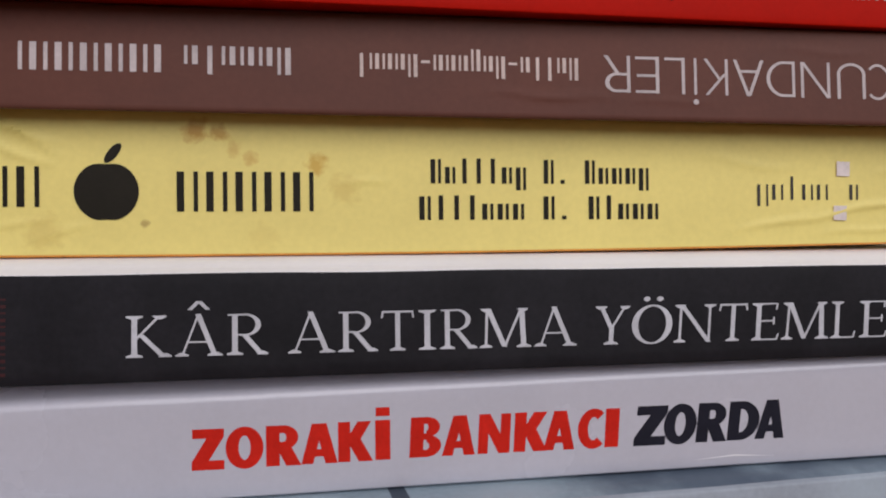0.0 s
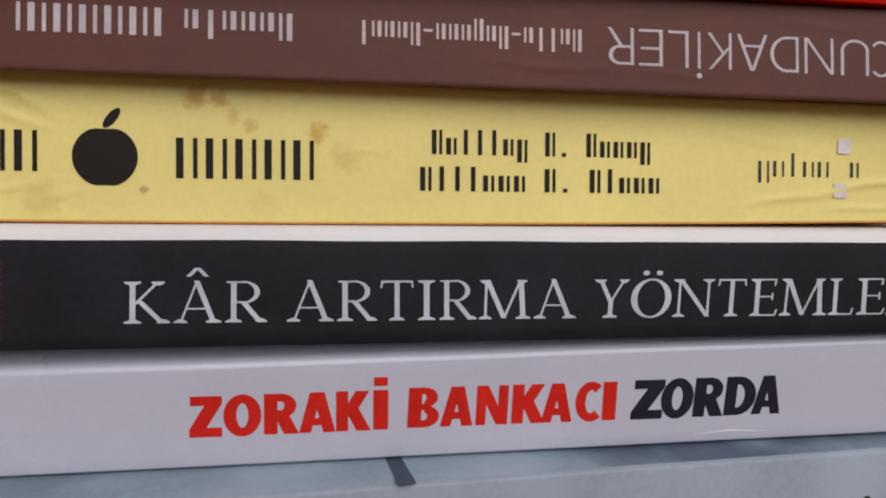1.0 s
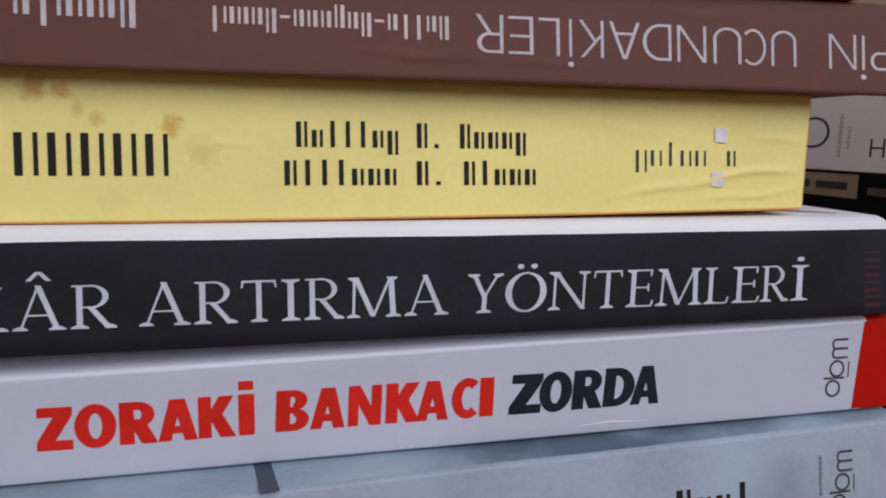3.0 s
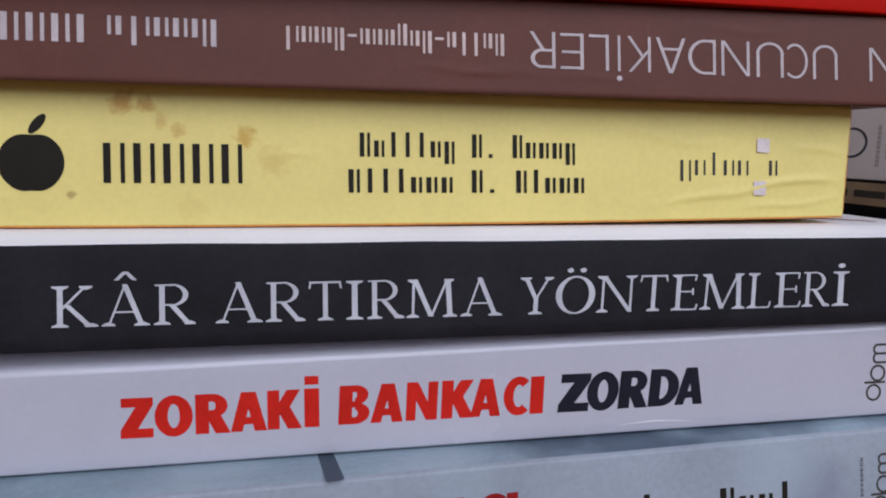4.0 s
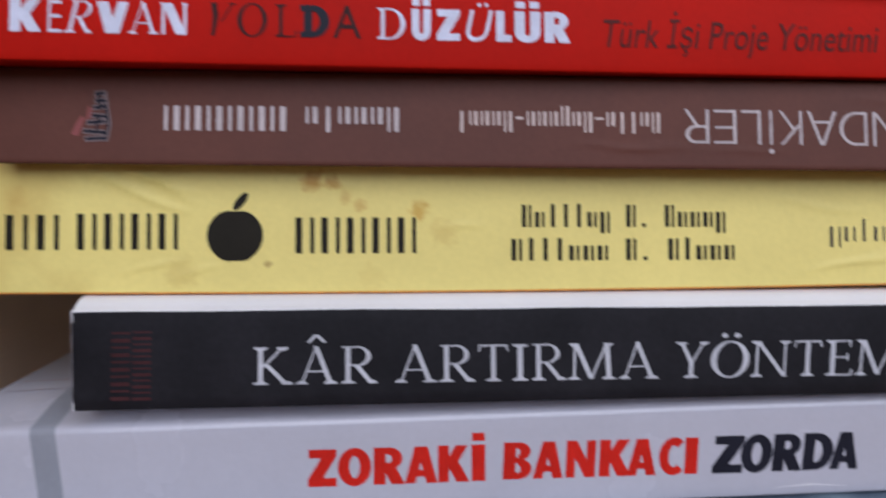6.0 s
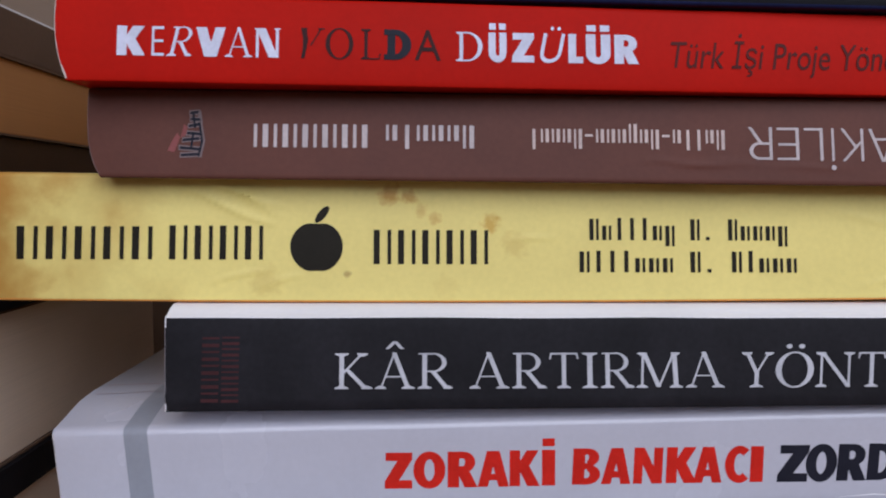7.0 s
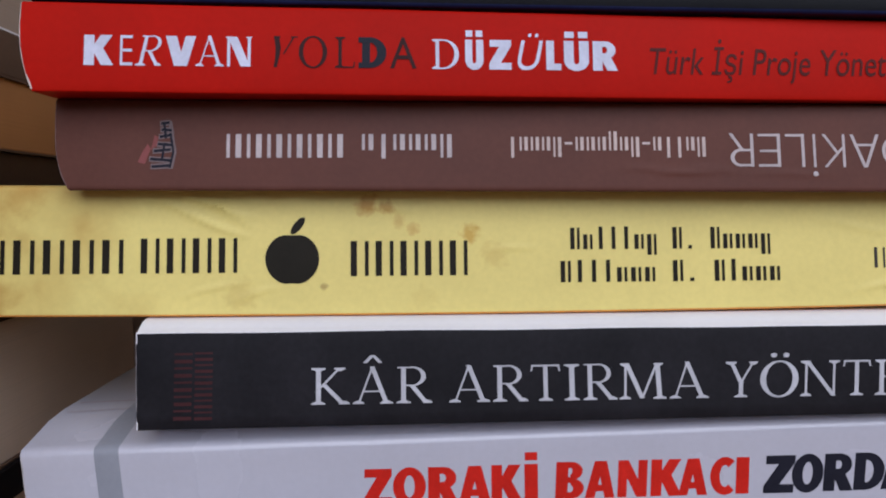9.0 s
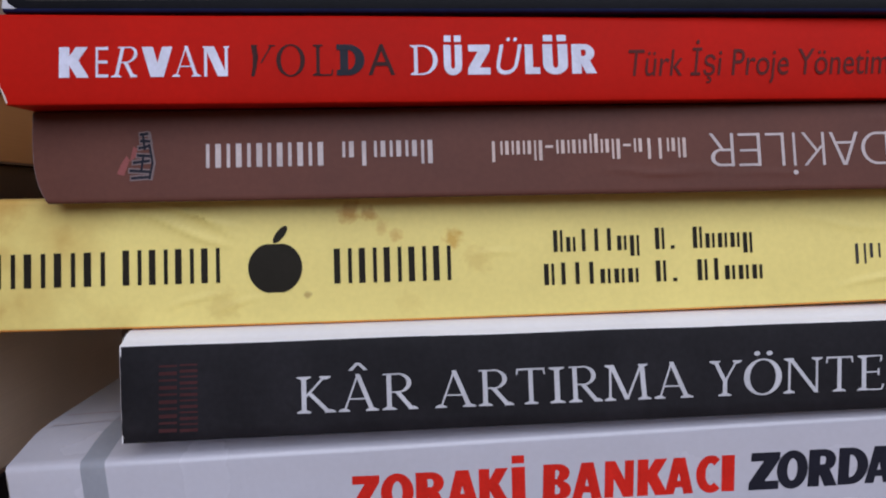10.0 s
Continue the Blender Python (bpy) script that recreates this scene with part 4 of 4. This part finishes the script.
# ---- neighbouring stacks ----
def side_book(name, label, face, toward, y0, y1, z0, z1, width, cover, pages, spine_out, group):
    """A book of the next stack, whose long side faces along x at face. toward: +1 or -1; spine_out: its spine is on that side."""
    thing = new(name)
    thing.location = (face * MM, y0 * MM, z0 * MM)
    tagged(thing, label, "book", group)
    far = -toward * width
    t = 0.5
    h = z1 - z0 - 0.05
    lo, hi = (min(0, far), max(0, far))
    if spine_out:
        slab("page_block", (lo + 1) * MM, (hi - 1) * MM, 1.5 * MM, (y1 - y0 - 1.5) * MM, t * MM, (h - t) * MM, pages, thing, 0.0004)
        x0, x1 = (0, -toward * 0.9)
        slab("spine", min(x0, x1) * MM, max(x0, x1) * MM, 0, (y1 - y0) * MM, 0, h * MM, cover, thing, 0.0004)
        a, b = sorted((x1, far))
    else:
        slab("page_block", (lo + 0.8) * MM, (hi - 0.8) * MM, 1.5 * MM, (y1 - y0 - 1.5) * MM, t * MM, (h - t) * MM, pages, thing, 0.0004)
        a, b = lo, hi
    slab("board", a * MM, b * MM, 0, (y1 - y0) * MM, 0, t * MM, cover, thing)
    slab("board", a * MM, b * MM, 0, (y1 - y0) * MM, (h - t) * MM, h * MM, cover, thing)
    return thing


# Near ends and upper height, out of view, are added to shade the main stack.
BESIDE = "books of the stack beside"
UMBER = surface("umber_card", (0.07, 0.038, 0.022), 0.5, 0.15, 60)
SEPIA = surface("sepia_card", (0.13, 0.08, 0.055), 0.5, 0.1, 60)
side_book("book", "thick cream-paged book lying at the bottom of the next stack", -119, 1, -76, 129, 0.0, 18.3, 135, ICE, PAGES, False, BESIDE)
side_book("book", "thin black book lying in the next stack", -117, 1, -72, 128, 18.35, 26.9, 135, BLACK, PAGES, True, BESIDE)
side_book("book", "very thick book with cream page edges in the next stack", -118, 1, -74, 136, 27.0, 63.2, 140, SEPIA, PAGES, False, BESIDE)
side_book("book", "black book lying in the next stack", -117.5, 1, -70, 129, 63.25, 84.0, 135, BLACK, PAGES, True, BESIDE)
side_book("book", "dark umber book lying in the next stack", -119, 1, -75, 124, 84.05, 104.2, 135, UMBER, PAGES, True, BESIDE)
side_book("book", "book with yellowed tan page edges in the next stack", -118, 1, -72, 132, 104.25, 123.0, 135, SEPIA, PAGES_TAN, False, BESIDE)
side_book("book", "brown book lying in the next stack", -118.5, 1, -74, 130, 123.05, 134.4, 135, SEPIA, PAGES_GREY, True, BESIDE)
side_book("book", "book with pale page edges on top of the next stack", -119, 1, -70, 129, 134.45, 174.0, 135, WHITE, PAGES_GREY, False, BESIDE)

BEYOND = "books of the stack beyond"
LABEL = surface("tan_paper_label", (0.33, 0.25, 0.16), 0.6, 0.15, 120)
side_book("book", "dark book lying at the bottom of the farther stack", 157, -1, 4, 205, 0.0, 32.0, 135, NIGHT, PAGES, True, BEYOND)
side_book("book", "black book lying in the farther stack", 156.5, -1, 2, 198, 32.05, 60.0, 135, BLACK, PAGES, True, BEYOND)
tagbook = side_book("book", "dark book with a tan label on its spine", 157, -1, 4, 204, 60.05, 76.4, 135, NIGHT, PAGES, True, BEYOND)
slab("label", -0.12 * MM, 0.05 * MM, 49.5 * MM, 80 * MM, 9.3 * MM, 15.6 * MM, LABEL, tagbook, 0, "tan paper label")
for k, (a, b) in enumerate(((53.0, 64.5), (67, 77))):
    slab("bar", -0.18 * MM, -0.1 * MM, a * MM, b * MM, 11.4 * MM, 13.4 * MM, INK_SOFT, tagbook, 0, "faint dark bar on the label")
slab("bar", -0.12 * MM, 0.05 * MM, 26 * MM, 46.0 * MM, 10.6 * MM, 12.6 * MM, SEPIA, tagbook, 0, "dull bar of lettering")
paper = side_book("book", "white book with a grey ring on its spine", 157, -1, 2, 202, 76.45, 100.0, 135, WHITE, PAGES, True, BEYOND)


def on_side(name, shapes, material, thing, label):
    """Flat print on a spine that faces -x: shapes in y (running away) and z, from the book's own corner."""
    for i, (pts, polys) in enumerate(shapes):
        verts = [((-0.08 - 0.01 * (i % 3)) * MM, y * MM, z * MM) for y, z in pts]
        part(name, mesh_of(name, verts, polys, [material]), thing, label)


on_side("emblem", [loop(69.5, 10.4, 6.2, 4.4, 1.0, 0.7)], INK_SLATE, paper, "grey ring")
on_side("bar", bars("xxxxxxxxx", 3.8, 15.4, 58.6, 60.6, 0.2, upright=True), GREY, paper, "grey bars of small lettering")
on_side("bar", bars("xxxx", 6.0, 12.0, 55.6, 57.2, 0.2, upright=True), GREY, paper, "grey bars of small lettering")
h_pts, h_faces = letters("H", -0.01)
hw = max(x for x, _ in h_pts)
on_side("letter", [([(49.5 - 5.4 * x / hw, 4.0 + 4.7 * y) for x, y in h_pts], h_faces)], INK_SOFT, paper, "grey capital letter")


# ---- worn edges: bare card where the print has rubbed off ----
def worn(book, left=True, inset=0.16, seed=1.0, where=(0.02, 0.98), material=CORE, gaps=1.6):
    """Short uneven slivers of bare card along the end of a spine."""
    side = 1 if left else -1
    z0, z1 = (book.sb[0] + 0.3, book.st[0] - 0.2) if left else (book.sb[1] + 0.3, book.st[1] - 0.2)
    steps = 40
    pieces, run = [], []
    for i in range(steps + 1):
        t = ease(where[0], where[1], i / steps)
        wide = inset * (0.9 + gaps * noise.noise(Vector((t * 9, seed, 2.0))))
        if wide > 0.4 * inset:
            run.append((book.left(t) if left else ease(*book.xr, t), ease(z0, z1, t), wide))
        if (wide <= 0.4 * inset or i == steps) and run:
            if len(run) > 1:
                pts = [(x - 0.02 * side, z) for x, z, _ in run] + [(x + side * w, z) for x, z, w in reversed(run)]
                n = len(run)
                pieces.append((pts, [(j, j + 1, 2 * n - 2 - j, 2 * n - 1 - j) for j in range(n - 1)]))
            run = []
    book.print_on("worn_edge", pieces, material, label="bare card along a rubbed edge")


worn(red, True, 0.11, 3.0, gaps=0.7)
worn(red, True, 0.34, 6.0, (0.0, 0.16), gaps=0.5)
worn(brown, True, 0.09, 5.0, material=INK_DUSK, gaps=0.9)
worn(black, True, 0.08, 7.0, material=INK_ASH, gaps=1.0)
worn(yellow, False, 0.12, 9.0, material=ORANGE)
worn(white, True, 0.05, 4.0)
dark.print_on("worn_corner", [poly((-84.0, 127.3), (-81.6, 127.2), (-83.0, 128.2), (-83.9, 130.0))], INK_SILVER, label="pale rubbed corner")
def frayed(book, x, z0, z1, wide, seed):
    """A ragged fringe of torn white card along an upright edge."""
    n = 14
    side = [(x - wide * (0.6 + 0.9 * abs(noise.noise(Vector((k * 0.9, seed, 0.3))))), ease(z0, z1, k / n)) for k in range(n + 1)]
    inner = [(x + wide * (0.25 + 1.1 * abs(noise.noise(Vector((k * 0.7, seed, 4.3))))), ease(z0, z1, k / n)) for k in range(n + 1)]
    pts = side + inner[::-1]
    return (pts, [(k, k + 1, 2 * n - k, 2 * n + 1 - k) for k in range(n)])


black.print_on("worn_corner", [frayed(black, -67.0, 66.4, 68.5, 0.16, 1.0), frayed(black, -66.5, 51.5, 52.9, 0.13, 2.0)], WHITE, label="torn white card at the corner")
